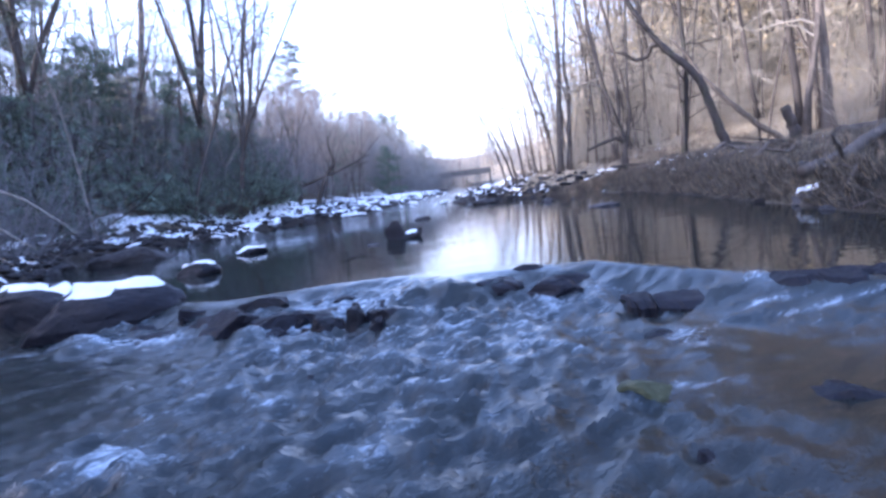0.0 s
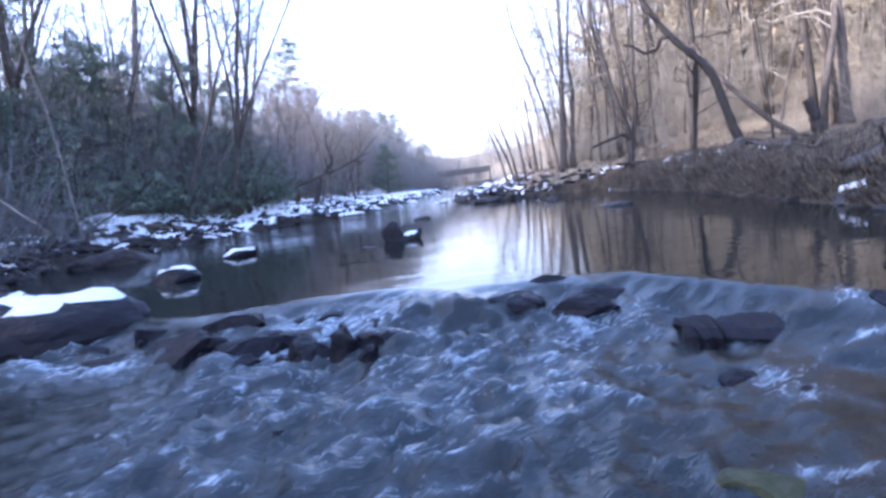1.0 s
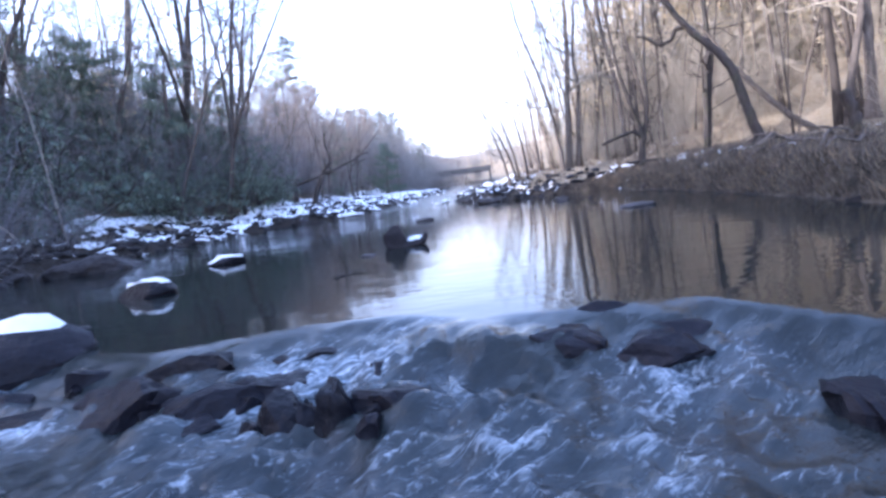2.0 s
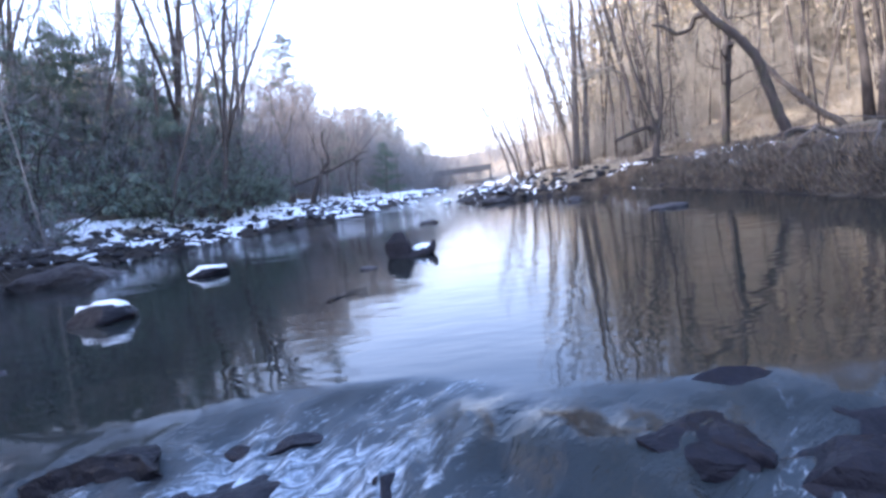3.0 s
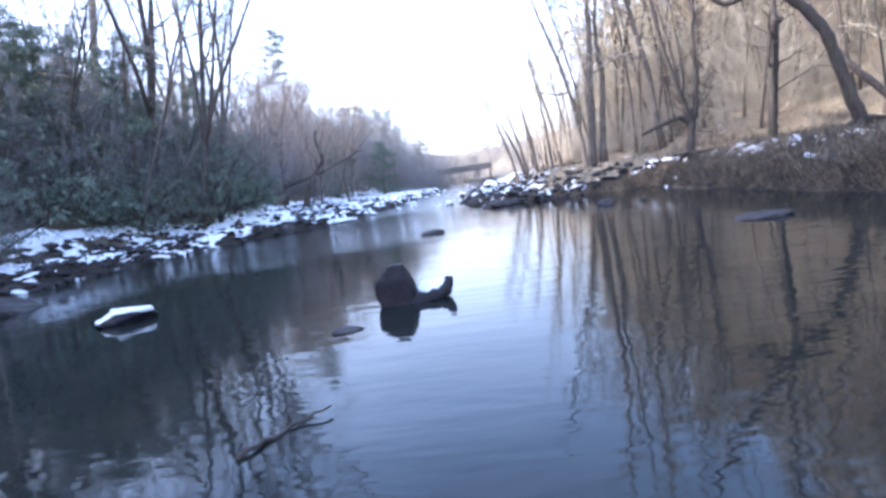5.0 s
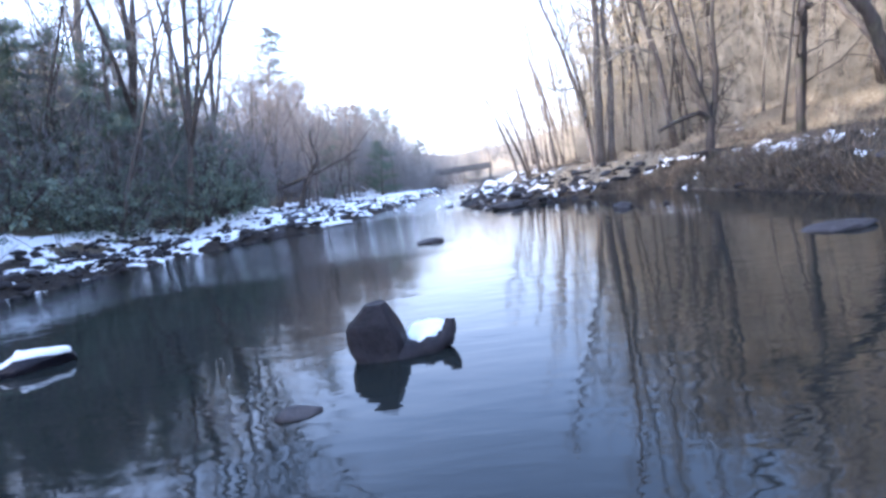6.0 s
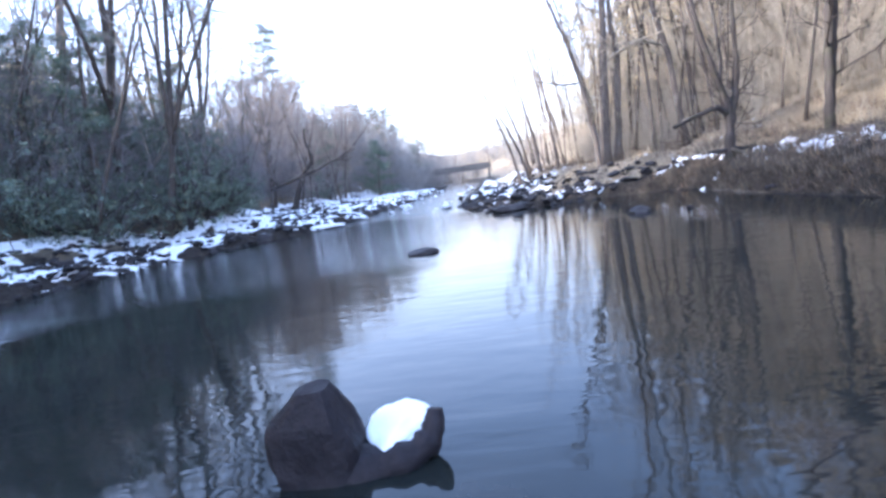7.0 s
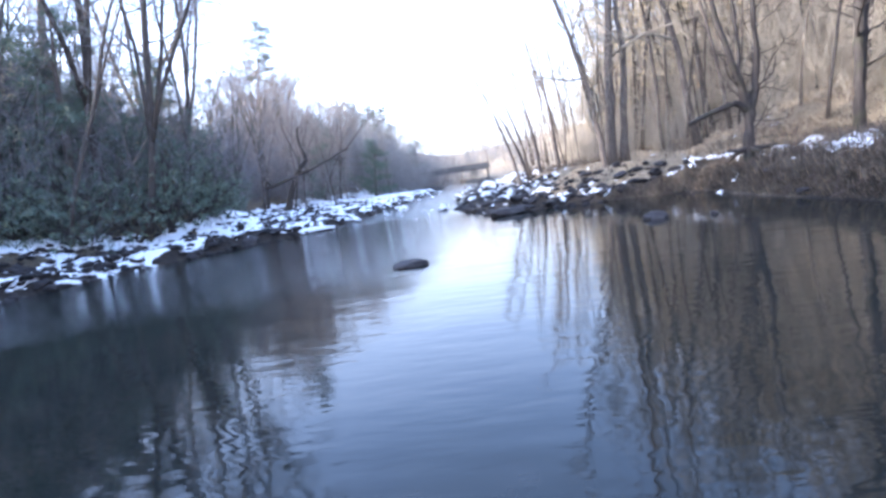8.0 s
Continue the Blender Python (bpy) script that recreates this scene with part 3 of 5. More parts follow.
def twig_shrub(seed, height, stems, label, group, material=None, spread=0.5):
    r = np.random.default_rng(seed)
    sh, tw = Shape(), Shape()
    for _ in range(stems):
        a = r.random() * 6.28
        s = r.random() * spread
        line = bend(r, (math.cos(a) * s * 0.8, math.sin(a) * s * 0.8, -0.1), (math.cos(a) * (0.2 + s), math.sin(a) * (0.2 + s), 1.0),
                    height * (0.5 + 0.6 * r.random()), 5, 0.14, -0.02)
        sh.twig(line, 0.014)
        for k in range(1, 5):
            for _ in range(2):
                way = line[k] - line[k - 1]
                way = way / np.linalg.norm(way) + r.normal(0, 0.6, 3)
                side = bend(r, line[k] - (line[k] - line[k - 1]) * r.random(), way, height * (0.2 + 0.25 * r.random()), 3, 0.2)
                tw.twig(side, 0.008)
                for q in range(2):
                    f = 0.25 + 0.7 * r.random()
                    p = side[0] * (1 - f) + side[2] * f
                    tw.twig([p, p + (side[2] - side[0]) * 0.35 + r.normal(0, 0.11 * height * 0.45, 3)], 0.006)
    ob = thing("shrub", label, "shrub", group)
    tagged(part("stem", sh, material or twig_mat, ob), kind="stuff")
    tagged(part("spray", tw, material or twig_mat, ob), kind="stuff")
    KEPT[ob.name] = joined(sh, tw)
    return ob


def merged(name, kinds, spots, material, label):
    """Many far shrubs as one mesh."""
    out = Shape()
    parts = [(np.concatenate(KEPT[k.name].v), KEPT[k.name].f) for k in kinds]
    for kind, m in spots:
        v, f = parts[kind]
        w = np.array(m)
        out.add(v @ w[:3, :3].T + w[:3, 3], f)
    return tagged(new(name, out.mesh(name, material)), label, "brush", kind="stuff")


def blades(r, sh, centre, n, size, droop=0.2, up=0.4, width=0.17):
    for _ in range(n):
        d = r.normal(0, 1, 3) + np.array([0, 0, up])
        d /= np.linalg.norm(d)
        w = np.cross(d, r.normal(0, 1, 3))
        w /= np.linalg.norm(w) + 1e-9
        c = np.asarray(centre) + r.normal(0, size * 0.35, 3)
        ln = size * (0.6 + 0.8 * r.random())
        tip = c + d * ln - np.array([0, 0, droop * ln])
        mid = c + d * ln * 0.5
        sh.add([c, mid + w * ln * width, tip, mid - w * ln * width], [(0, 1, 2, 3)])


def laurel(seed, height, label, group, stems=8, tips=4):
    r = np.random.default_rng(seed)
    ob = thing("evergreen_shrub", label, "shrub", group)
    wood, leaf, tw = Shape(), Shape(), Shape()
    for _ in range(stems):
        a = r.random() * 6.28
        q = 0.8 if height < 3 else 0.4
        line = bend(r, (0, 0, -0.1), (math.cos(a) * q, math.sin(a) * q, 0.9), height * (0.6 + 0.6 * r.random()), 7, 0.2, 0.02)
        wood.tube(line, np.linspace(0.022, 0.006, 7), 4)
        for k in range(2, 7):
            for _ in range(tips):
                c = line[k] + r.normal(0, min(height * 0.14, 0.5), 3)
                tw.tube(np.array([line[k], (line[k] + c) / 2 + r.normal(0, 0.03, 3), c]), [0.007, 0.005, 0.004], 3)
                blades(r, leaf, c, 12, 0.08, 0.3, 0.2)
    part("stem", joined(wood, tw), bark_dark, ob)
    part("foliage", leaf, laurel_leaf, ob, flat=True)
    return ob


def pine(seed, height, first, label, group, width=2.6, tufts=5, needles=None, tuft=0.26, flat=0.4, boughs=30):
    r = np.random.default_rng(seed)
    ob = thing("pine_tree", label, "tree", group)
    stem, leaf, wood = Shape(), Shape(), Shape()
    line = bend(r, (0, 0, -0.3), (0.02, 0, 1), height, 12, 0.025)
    rad = np.linspace(0.21, 0.03, 12)
    stem.tube(line, rad, 8)
    for i in range(boughs):
        f = first + (1 - first) * (i + r.random()) / boughs
        p = np.array([np.interp(f * 11, range(12), line[:, c]) for c in range(3)])
        a = r.random() * 6.28
        ln = width * (1.1 - 0.75 * (f - first) / (1 - first)) * (0.5 + 0.7 * r.random())
        br = bend(r, p, (math.cos(a), math.sin(a), 0.15), ln, 5, 0.12, 0.03)
        wood.tube(br, np.linspace(0.035, 0.008, 5), 4)
        for k in range(2, 5):
            for _ in range(tufts):
                blades(r, leaf, br[k] + r.normal(0, 0.2 if flat == 0.4 else 0.38, 3) * np.array([1, 1, flat]), 11, tuft, 0.05, 0.5, 0.07)
    part("trunk", stem, bark, ob)
    part("crown", joined(wood, Shape()), bark, ob)
    part("foliage", leaf, needles or pine_leaf, ob, flat=True)
    return ob


rng = np.random.default_rng(11)
# hero trees of the sunny bank
line_tree("twin_tree", [([(5.47, 26.6, 1.0), (5.66, 26.6, 3.72), (5.89, 26.6, 6.5), (6.0, 26.7, 9.5), (5.7, 26.7, 15)], 0.165, 0.05),
                        ([(5.95, 26.7, 1.05), (6.16, 26.7, 3.66), (6.3, 26.7, 5.07), (6.1, 26.7, 6.0), (6.45, 26.9, 8.5), (6.9, 27, 14)], 0.13, 0.04)],
          "two-stemmed bare tree at the edge of the stony bar", 5, "trees on the sunlit bank", crown=0.3, count=13, reach=3.4, sub=(7, 5), thin=0.011)
line_tree("river_edge_tree", [([(5.15, 26.3, 1.0), (4.95, 26.3, 3.4), (4.4, 26.3, 5.6), (3.7, 26.3, 7.6), (3.2, 26.3, 11)], 0.115, 0.03)],
          "bare tree leaning out over the stony bar", 6, "trees on the sunlit bank", crown=0.25, count=14, reach=3.0, sub=(7, 5), thin=0.011)
line_tree("leaning_tree", [([(9.1, 16.8, 0.95), (8.79, 16.8, 1.89), (8.5, 16.8, 2.94), (8.18, 16.85, 3.5), (7.78, 16.9, 3.9), (7.27, 17, 4.5), (6.7, 17.1, 5.5), (6.0, 17.3, 6.9), (5.4, 17.5, 9)], 0.155, 0.05)],
          "dark crooked tree leaning over the pool", 7, "trees on the sunlit bank", bark_dark, crown=0.62, count=9, reach=2.0, roots=5,
          extra=[([(7.7, 16.95, 4.0), (7.55, 17.4, 4.5), (7.3, 17.6, 4.52), (7.2, 17.65, 4.2), (6.8, 17.7, 4.16), (6.5, 17.7, 4.42), (6.2, 17.7, 4.5)], 0.10, 0.03)])
line_tree("dead_leaning_trunk", [([(11.7, 18.5, 1.1), (10.98, 18.5, 1.55), (9.8, 18.5, 2.75), (9.2, 18.5, 3.5), (8.9, 18.5, 4.0), (8.3, 18.4, 4.8)], 0.10, 0.035)],
          "grey barkless dead trunk propped on a slant", 8, material=bark, count=5, crown=0.5, reach=1.0, sub=(3, 0))
line_tree("hooked_snag", [([(9.09, 20.1, 1.3), (9.15, 20.1, 2.6), (9.19, 20.1, 3.8), (9.31, 20.1, 4.2), (9.5, 20.1, 4.12)], 0.12, 0.09)],
          "dead dark snag with a hooked broken top", 9, material=bark_dark, count=3, crown=0.4, reach=0.5, sub=(2, 0))
line_tree("shrubby_tree", [([(7.04, 20.7, 0.75), (7.08, 20.7, 1.3), (7.11, 20.7, 1.85), (6.75, 20.7, 3.03), (6.41, 20.7, 4.34), (6.0, 20.7, 7.5)], 0.15, 0.03),
                           ([(7.1, 20.7, 1.5), (7.3, 20.75, 2.2), (7.43, 20.8, 2.92), (7.39, 20.8, 4.17), (7.6, 20.8, 7.5)], 0.11, 0.025),
                           ([(7.1, 20.7, 1.5), (6.95, 20.8, 2.3), (7.1, 20.9, 3.4), (6.9, 21, 5.5)], 0.07, 0.02)],
          "dark tree with many upright shoots above a broken bough", 10, "trees on the sunlit bank", bark_dark, crown=0.2, count=12, reach=1.1, roots=4,
          extra=[([(7.08, 20.7, 1.75), (6.8, 20.65, 1.97), (6.15, 20.6, 1.8), (5.65, 20.55, 1.62)], 0.085, 0.05)])
line_tree("bank_tree", [([(9.15, 20.2, 1.2), (9.26, 20.2, 2.5), (9.39, 20.2, 3.66), (9.3, 20.3, 7), (9.5, 20.3, 14)], 0.125, 0.05)],
          "straight dark bare tree on the bank", 12, "trees on the sunlit bank", bark_dark, crown=0.35, count=13, reach=2.6)
line_tree("broken_stub", [([(8.32, 12.1, 0.95), (8.22, 12.1, 1.3), (8.1, 12.1, 1.62)], 0.12, 0.09)],
          "short broken dark stub of a tree on the bank", 13, material=bark_dark, count=0)
line_tree("bank_tree", [([(12.2, 17, 2.1), (12.1, 17, 4), (11.9, 17, 8), (11.8, 17.2, 15)], 0.175, 0.07)],
          "thick straight bare tree on the bank", 14, "trees on the sunlit bank", crown=0.5, count=9, reach=2.8)
for i, (x, y, lx) in enumerate([(3.85, 38.8, -1.0), (3.3, 38.6, -0.8), (4.7, 39.5, -0.5), (4.2, 41, -0.9), (5.2, 36, -0.3)]):
    z = float(ground_height(x, y))
    h = 6.5 + i * 0.5
    line_tree("leaning_sapling", [([(x, y, z), (x + lx * 0.45, y, z + h * 0.3), (x + lx * 1.3, y, z + h * 0.62), (x + lx * 2.6, y, z + h)], 0.11, 0.02)],
              "slender bare tree leaning over the stony bar", 20 + i, "leaning trees by the bar", crown=0.25, count=13, reach=1.7, sub=(6, 5), thin=0.011)

# hero trees of the shaded bank
line_tree("forked_tree", [([(-18.9, 38, 4.0), (-18.4, 38, 7.5), (-17.8, 38, 11.3), (-17.3, 38, 14.5), (-17.2, 38, 21)], 0.26, 0.07),
                          ([(-18.7, 38, 5.5), (-18.8, 38, 9.8), (-18.5, 38, 14.7), (-19.2, 38, 20)], 0.16, 0.04),
                          ([(-18.2, 38, 8.5), (-17.6, 38, 10.1), (-16.5, 38, 11.0), (-15.6, 38, 12.3), (-15.0, 38, 13.6), (-14.4, 38, 16)], 0.15, 0.04),
                          ([(-18.6, 38, 6.5), (-19.6, 38, 10), (-20.3, 38, 14), (-21.2, 38, 19)], 0.16, 0.04)],
          "large grey bare tree forking into many stems", 31, "trees on the shaded bank", crown=0.3, count=14, reach=3.4, sub=(8, 6), thin=0.012)
line_tree("straight_tree", [([(-22.2, 35, 5.2), (-21.6, 35, 11.3), (-20.5, 35, 16.5), (-20.2, 35, 24)], 0.27, 0.12)],
          "thick straight grey tree above the thicket", 32, "trees on the shaded bank", crown=0.45, count=12, reach=3.0, sub=(7, 6), thin=0.012)
line_tree("dead_snag", [([(-13.6, 45, 1.0), (-13.2, 45, 2.2), (-12.7, 45, 3.2), (-12.2, 45, 4.0), (-11.55, 45, 4.5), (-11.75, 45, 5.4), (-11.95, 45, 6.2), (-11.8, 45, 7.0)], 0.24, 0.06)],
          "black dead snag with crooked crossing arms by the shore", 33, material=bark_dark, count=6, crown=0.4, reach=1.3, sub=(3, 2),
          extra=[([(-15.2, 44.9, 2.8), (-13.8, 44.85, 3.15), (-12.3, 44.8, 3.58), (-11.2, 44.85, 3.8), (-10.4, 44.9, 4.15), (-9.6, 45, 4.4), (-8.9, 45, 4.8), (-8.2, 45, 4.9)], 0.15, 0.04),
                 ([(-9.6, 44.95, 4.4), (-9.0, 44.9, 4.2), (-8.5, 44.9, 4.35)], 0.06, 0.02), ([(-14.4, 44.85, 3.0), (-15.0, 44.8, 3.7), (-15.8, 44.8, 4.2)], 0.07, 0.02)])
line_tree("pale_sapling", [([(-12.3, 27, 1.9), (-12.45, 27, 3.69), (-12.6, 27, 5.65), (-12.94, 27, 6.2), (-13.2, 27, 7.5)], 0.07, 0.02),
                           ([(-12.4, 27, 3.6), (-11.6, 27, 4.5), (-10.9, 27, 5.1), (-10.3, 27, 5.5)], 0.05, 0.015)],
          "pale slim sapling forking above the shore", 34, material=bark_pale, count=6, reach=0.9, sub=(3, 0))
line_tree("pale_sapling", [([(-11.5, 16, 0.7), (-11.6, 16, 2.2), (-11.9, 16.1, 4.5), (-12.4, 16.2, 7)], 0.035, 0.012)],
          "pale slim sapling at the foot of the thicket", 35, material=bark_pale, count=8, reach=1.0, sub=(3, 2))
p_hero = pine(41, 21, 0.55, "tall pine with tiered needle boughs", "pines on the shaded bank", 3.8, 8, None, 0.29, 0.16, 46)
p_two = pine(42, 19, 0.35, "dark pine with drooping needle boughs", "pines on the shaded bank", 2.8, 8, None, 0.30, 0.25)
p_three = pine(43, 20, 0.62, "tall pine with a flat open crown", "pines on the shaded bank", 3.4, 8, None, 0.32, 0.2, 36)
p_young = pine(44, 8.0, 0.06, "soft dark-green young conifer in the thicket", "young conifers of the shaded bank", 2.6, 8, fir_leaf, 0.23)
p_bushy = pine(45, 6.0, 0.04, "bushy dark-green young conifer in the thicket", "young conifers of the shaded bank", 2.6, 9, fir_leaf, 0.23)
pines = [p_hero, p_two, p_three, p_young, p_bushy]
spots = [(0, set_down(-25.6, 70, 0.4, 0.80, 0, 0, 0.15)), (1, set_down(-18.5, 20, 1.0, 0.8)), (1, set_down(-21, 24, 2.0, 0.9)), (1, set_down(-25, 27, 3.0, 1.0)), (1, set_down(-15.0, 15.5, 4.0, 0.7)), (1, set_down(-16.5, 18.5, 5.0, 0.75)), (1, set_down(-14.5, 12.0, 0.4, 0.65))]
for i in range(30):
    y = 100 + 26 * rng.random()
    spots.append((2 * int(rng.integers(2)), set_down(-(0.145 + 0.115 * rng.random()) * y, y, rng.random() * 6, 0.58 + 0.22 * rng.random(), 0, 0, 0.12)))
for i in range(7):
    y = 50 + 55 * rng.random()
    spots.append((3 + int(rng.integers(2)), set_down(float(along(LEFT_SHORE, y)) - 4.5 - 13 * rng.random(), y, rng.random() * 6, 0.7 + 0.5 * rng.random(), -0.05, 0, 0.12)))
for x, y, k in ((-20.5, 19.0, 0.85), (-24.5, 22.5, 0.95), (-28, 25, 1.0), (-22.5, 16.0, 0.8)):
    spots.append((1, set_down(x, y, rng.random() * 6, k, 0, 0, 0.12)))
# unseen pines off to the right, added to darken the water's reflections
for i in range(13):
    a, far = radians(47 + 50 * rng.random()), 13 + 18 * rng.random()
    spots.append((int(rng.integers(3)), set_down(1 + far * math.sin(a), 2 + far * math.cos(a), rng.random() * 6, 0.6 + 0.3 * rng.random())))
for i in range(38):
    y = 10 + 28 * rng.random()
    d = 3.2 + float(left_edge(y)) + 11 * rng.random()
    spots.append((3 + int(rng.integers(2)), set_down(float(along(LEFT_SHORE, y)) - d, y, rng.random() * 6, 0.5 + 0.4 * rng.random(), -0.05, rng.normal(0, 0.06), rng.normal(0, 0.06))))
for i in range(7):
    spots.append((int(rng.integers(3)), set_down(22 + 30 * rng.random(), 45 + 70 * rng.random(), rng.random() * 6, 0.6 + 0.3 * rng.random())))
plant(pines, spots)

def beech(seed, height):
    r = np.random.default_rng(seed)
    ob = thing("beech_sapling", "young beech holding dry tan leaves in flat sprays", "tree", "beech saplings")
    stem, wood, leaf = Shape(), Shape(), Shape()
    line = bend(r, (0, 0, -0.2), (-0.06, 0, 1), height, 9, 0.05)
    stem.tube(line, np.linspace(0.05, 0.012, 9), 6)
    for i in range(22):
        f = 0.2 + 0.78 * (i + r.random()) / 22
        p = np.array([np.interp(f * 8, range(9), line[:, c]) for c in range(3)])
        a = r.random() * 6.28
        br = bend(r, p, (math.cos(a), math.sin(a), 0.18), height * 0.33 * (1.15 - 0.7 * f), 4, 0.1)
        wood.twig(br, 0.014)
        for k in (1, 2, 3):
            for _ in range(4):
                c = br[k] + r.normal(0, 0.16, 3) * np.array([1, 1, 0.25])
                wood.twig([br[k], c], 0.006)
                blades(r, leaf, c, 4, 0.10, 0.1, -0.1)
    part("trunk", stem, bark_pale, ob)
    part("crown", wood, twig_mat, ob)
    part("foliage", leaf, beech_leaf, ob, flat=True)
    return ob


beeches = [beech(150 + i, 4.5 + 1.2 * i) for i in range(3)]
spots = []
while len(spots) < 42:
    az = radians(5 + 38 * rng.random())
    far = 23 + 32 * rng.random()
    x, y = 1 + far * math.sin(az), 2 + far * math.cos(az)
    if x - float(along(RIGHT_SHORE, y)) > (5.5 if y < 22 else 8):
        spots.append((int(rng.integers(3)), set_down(x, y, rng.random() * 6.28, 0.8 + 0.6 * rng.random(), -0.05)))
for i in range(9):
    y = 20 + 30 * rng.random()
    spots.append((int(rng.integers(3)), set_down(float(along(LEFT_SHORE, y)) - float(left_edge(y)) - 3 - 8 * rng.random(), y, rng.random() * 6.28, 0.9 + 0.5 * rng.random(), -0.05)))
while len(spots) < 290:
    az, far = radians(11 + 39 * rng.random()), 29 + 48 * rng.random()
    x, y = 1 + far * math.sin(az), 2 + far * math.cos(az)
    if x - float(along(RIGHT_SHORE, y)) > 11:
        spots.append((int(rng.integers(3)), set_down(x, y, rng.random() * 6.28, 1.2 + 1.3 * rng.random(), -0.05, 0, -0.05)))
plant(beeches, spots)

# woods on the sunlit hillside
tall = [bare_tree(100 + i, 17 + 2 * (i % 3), 0.075 + 0.02 * (i % 4), 0.36 + 0.06 * (i % 3), 13, 3.0, (-0.04 + 0.02 * (i % 3), 0.02), "tree",
                  "tall bare grey-brown tree on the leaf-littered hillside", "tree", "trees on the sunlit bank", wobble=0.035, sub=(5, 3), thin=0.011, material=bark_wood) for i in range(6)]
thin = [bare_tree(130 + i, 10 + 2 * i, 0.055 + 0.012 * i, 0.14, 16, 2.2, (-0.08, 0.0), "young_tree",
                  "slender young bare tree on the hillside", "tree", "young trees on the sunlit bank", wobble=0.06, sub=(4, 4), thin=0.009, material=bark_wood) for i in range(4)]
spots, youngs, taken = [], [], []
tries = 0
while len(spots) + len(youngs) < 270 and tries < 12000:
    tries += 1
    az = radians(3 + 47 * rng.random())
    far = 17 + 75 * rng.random() ** 1.5
    x, y = 1 + far * math.sin(az), 2 + far * math.cos(az)
    d = x - float(along(RIGHT_SHORE, y))
    if d < (4.6 if y < 22 else 7.5) or any((x - a) ** 2 + (y - b) ** 2 < 1.5 for a, b in taken):
        continue
    taken.append((x, y))
    m = set_down(x, y, rng.random() * 6.28, 0.75 + 0.5 * rng.random(), -0.1, rng.normal(0, 0.045), -0.05 + rng.normal(0, 0.045))
    if rng.random() < 0.55:
        youngs.append((int(rng.integers(4)), m))
    else:
        spots.append((int(rng.integers(6)), m))
while len(youngs) < 175:
    az, far = radians(14 + 32 * rng.random()), 26 + 34 * rng.random()
    x, y = 1 + far * math.sin(az), 2 + far * math.cos(az)
    if x - float(along(RIGHT_SHORE, y)) > 8.5:
        youngs.append((int(rng.integers(4)), set_down(x, y, rng.random() * 6.28, 0.6 + 0.5 * rng.random(), -0.1, rng.normal(0, 0.06), rng.normal(0, 0.06))))
plant(tall, spots)
plant(thin, youngs)
pole = [bare_tree(145 + i, 13 + 2 * i, 0.05 + 0.02 * i, 0.3, 9, 1.9, (-0.05, 0.0), "young_tree", "slim straight bare tree on the hillside", "tree",
                  "slim trees on the sunlit bank", wobble=0.04, sub=(4, 0), thin=0.012, material=(bark_dark, bark_wood, bark_dark)[i]) for i in range(3)]
spots = []
while len(spots) < 70:
    az, far = radians(8 + 48 * rng.random()), 15 + 32 * rng.random()
    x, y = 1 + far * math.sin(az), 8 + far * math.cos(az)
    if x - float(along(RIGHT_SHORE, y)) > 7:
        spots.append((int(rng.integers(3)), set_down(x, y, rng.random() * 6.28, 0.7 + 0.5 * rng.random(), -0.1, rng.normal(0, 0.05), rng.normal(0, 0.05))))
more = np.random.default_rng(77)
while len(spots) < 108:
    az, far = radians(20 + 30 * more.random()), 11 + 22 * more.random()
    x, y = 1 + far * math.sin(az), 8 + far * math.cos(az)
    if x - float(along(RIGHT_SHORE, y)) > (5.0 if y < 24 else 7):
        spots.append((int(more.integers(2)), set_down(x, y, more.random() * 6.28, 0.6 + 0.4 * more.random(), -0.1, more.normal(0, 0.05), more.normal(0, 0.05))))
plant(pole, spots)

# woods beside and behind the stream: unseen trees, added to darken its reflections
spots = []
for i in range(36):
    a = radians(50 + 110 * rng.random())
    far = 13 + 24 * rng.random()
    x, y = 1 + far * math.sin(a), 2 + far * math.cos(a)
    if x < float(along(LEFT_SHORE, y)) - 5 or x > float(along(RIGHT_SHORE, y)) + 4:
        spots.append((int(rng.integers(6)), set_down(x, y, rng.random() * 6.28, 0.75 + 0.5 * rng.random(), -0.1, rng.normal(0, 0.04), rng.normal(0, 0.04))))
# unseen trees behind to the left, added to shade rapids and near bank
for i in range(60):
    a, far = radians(-58 - 100 * rng.random()), 11 + 28 * rng.random()
    x, y = 1 + far * math.sin(a), 2 + far * math.cos(a)
    if x < float(along(LEFT_SHORE, y)) - 3.5 and y < 10:
        spots.append((int(rng.integers(6)), set_down(x, y, rng.random() * 6.28, 0.75 + 0.5 * rng.random(), -0.1, rng.normal(0, 0.04), 0.08)))
for x, y in ((10.6, 12.0), (12.6, 14.6), (11.4, 8.6)):
    spots.append((3, set_down(x, y, rng.random() * 6.28, 1.0 + 0.2 * rng.random(), -0.35, 0, -0.03)))
plant(tall, spots)

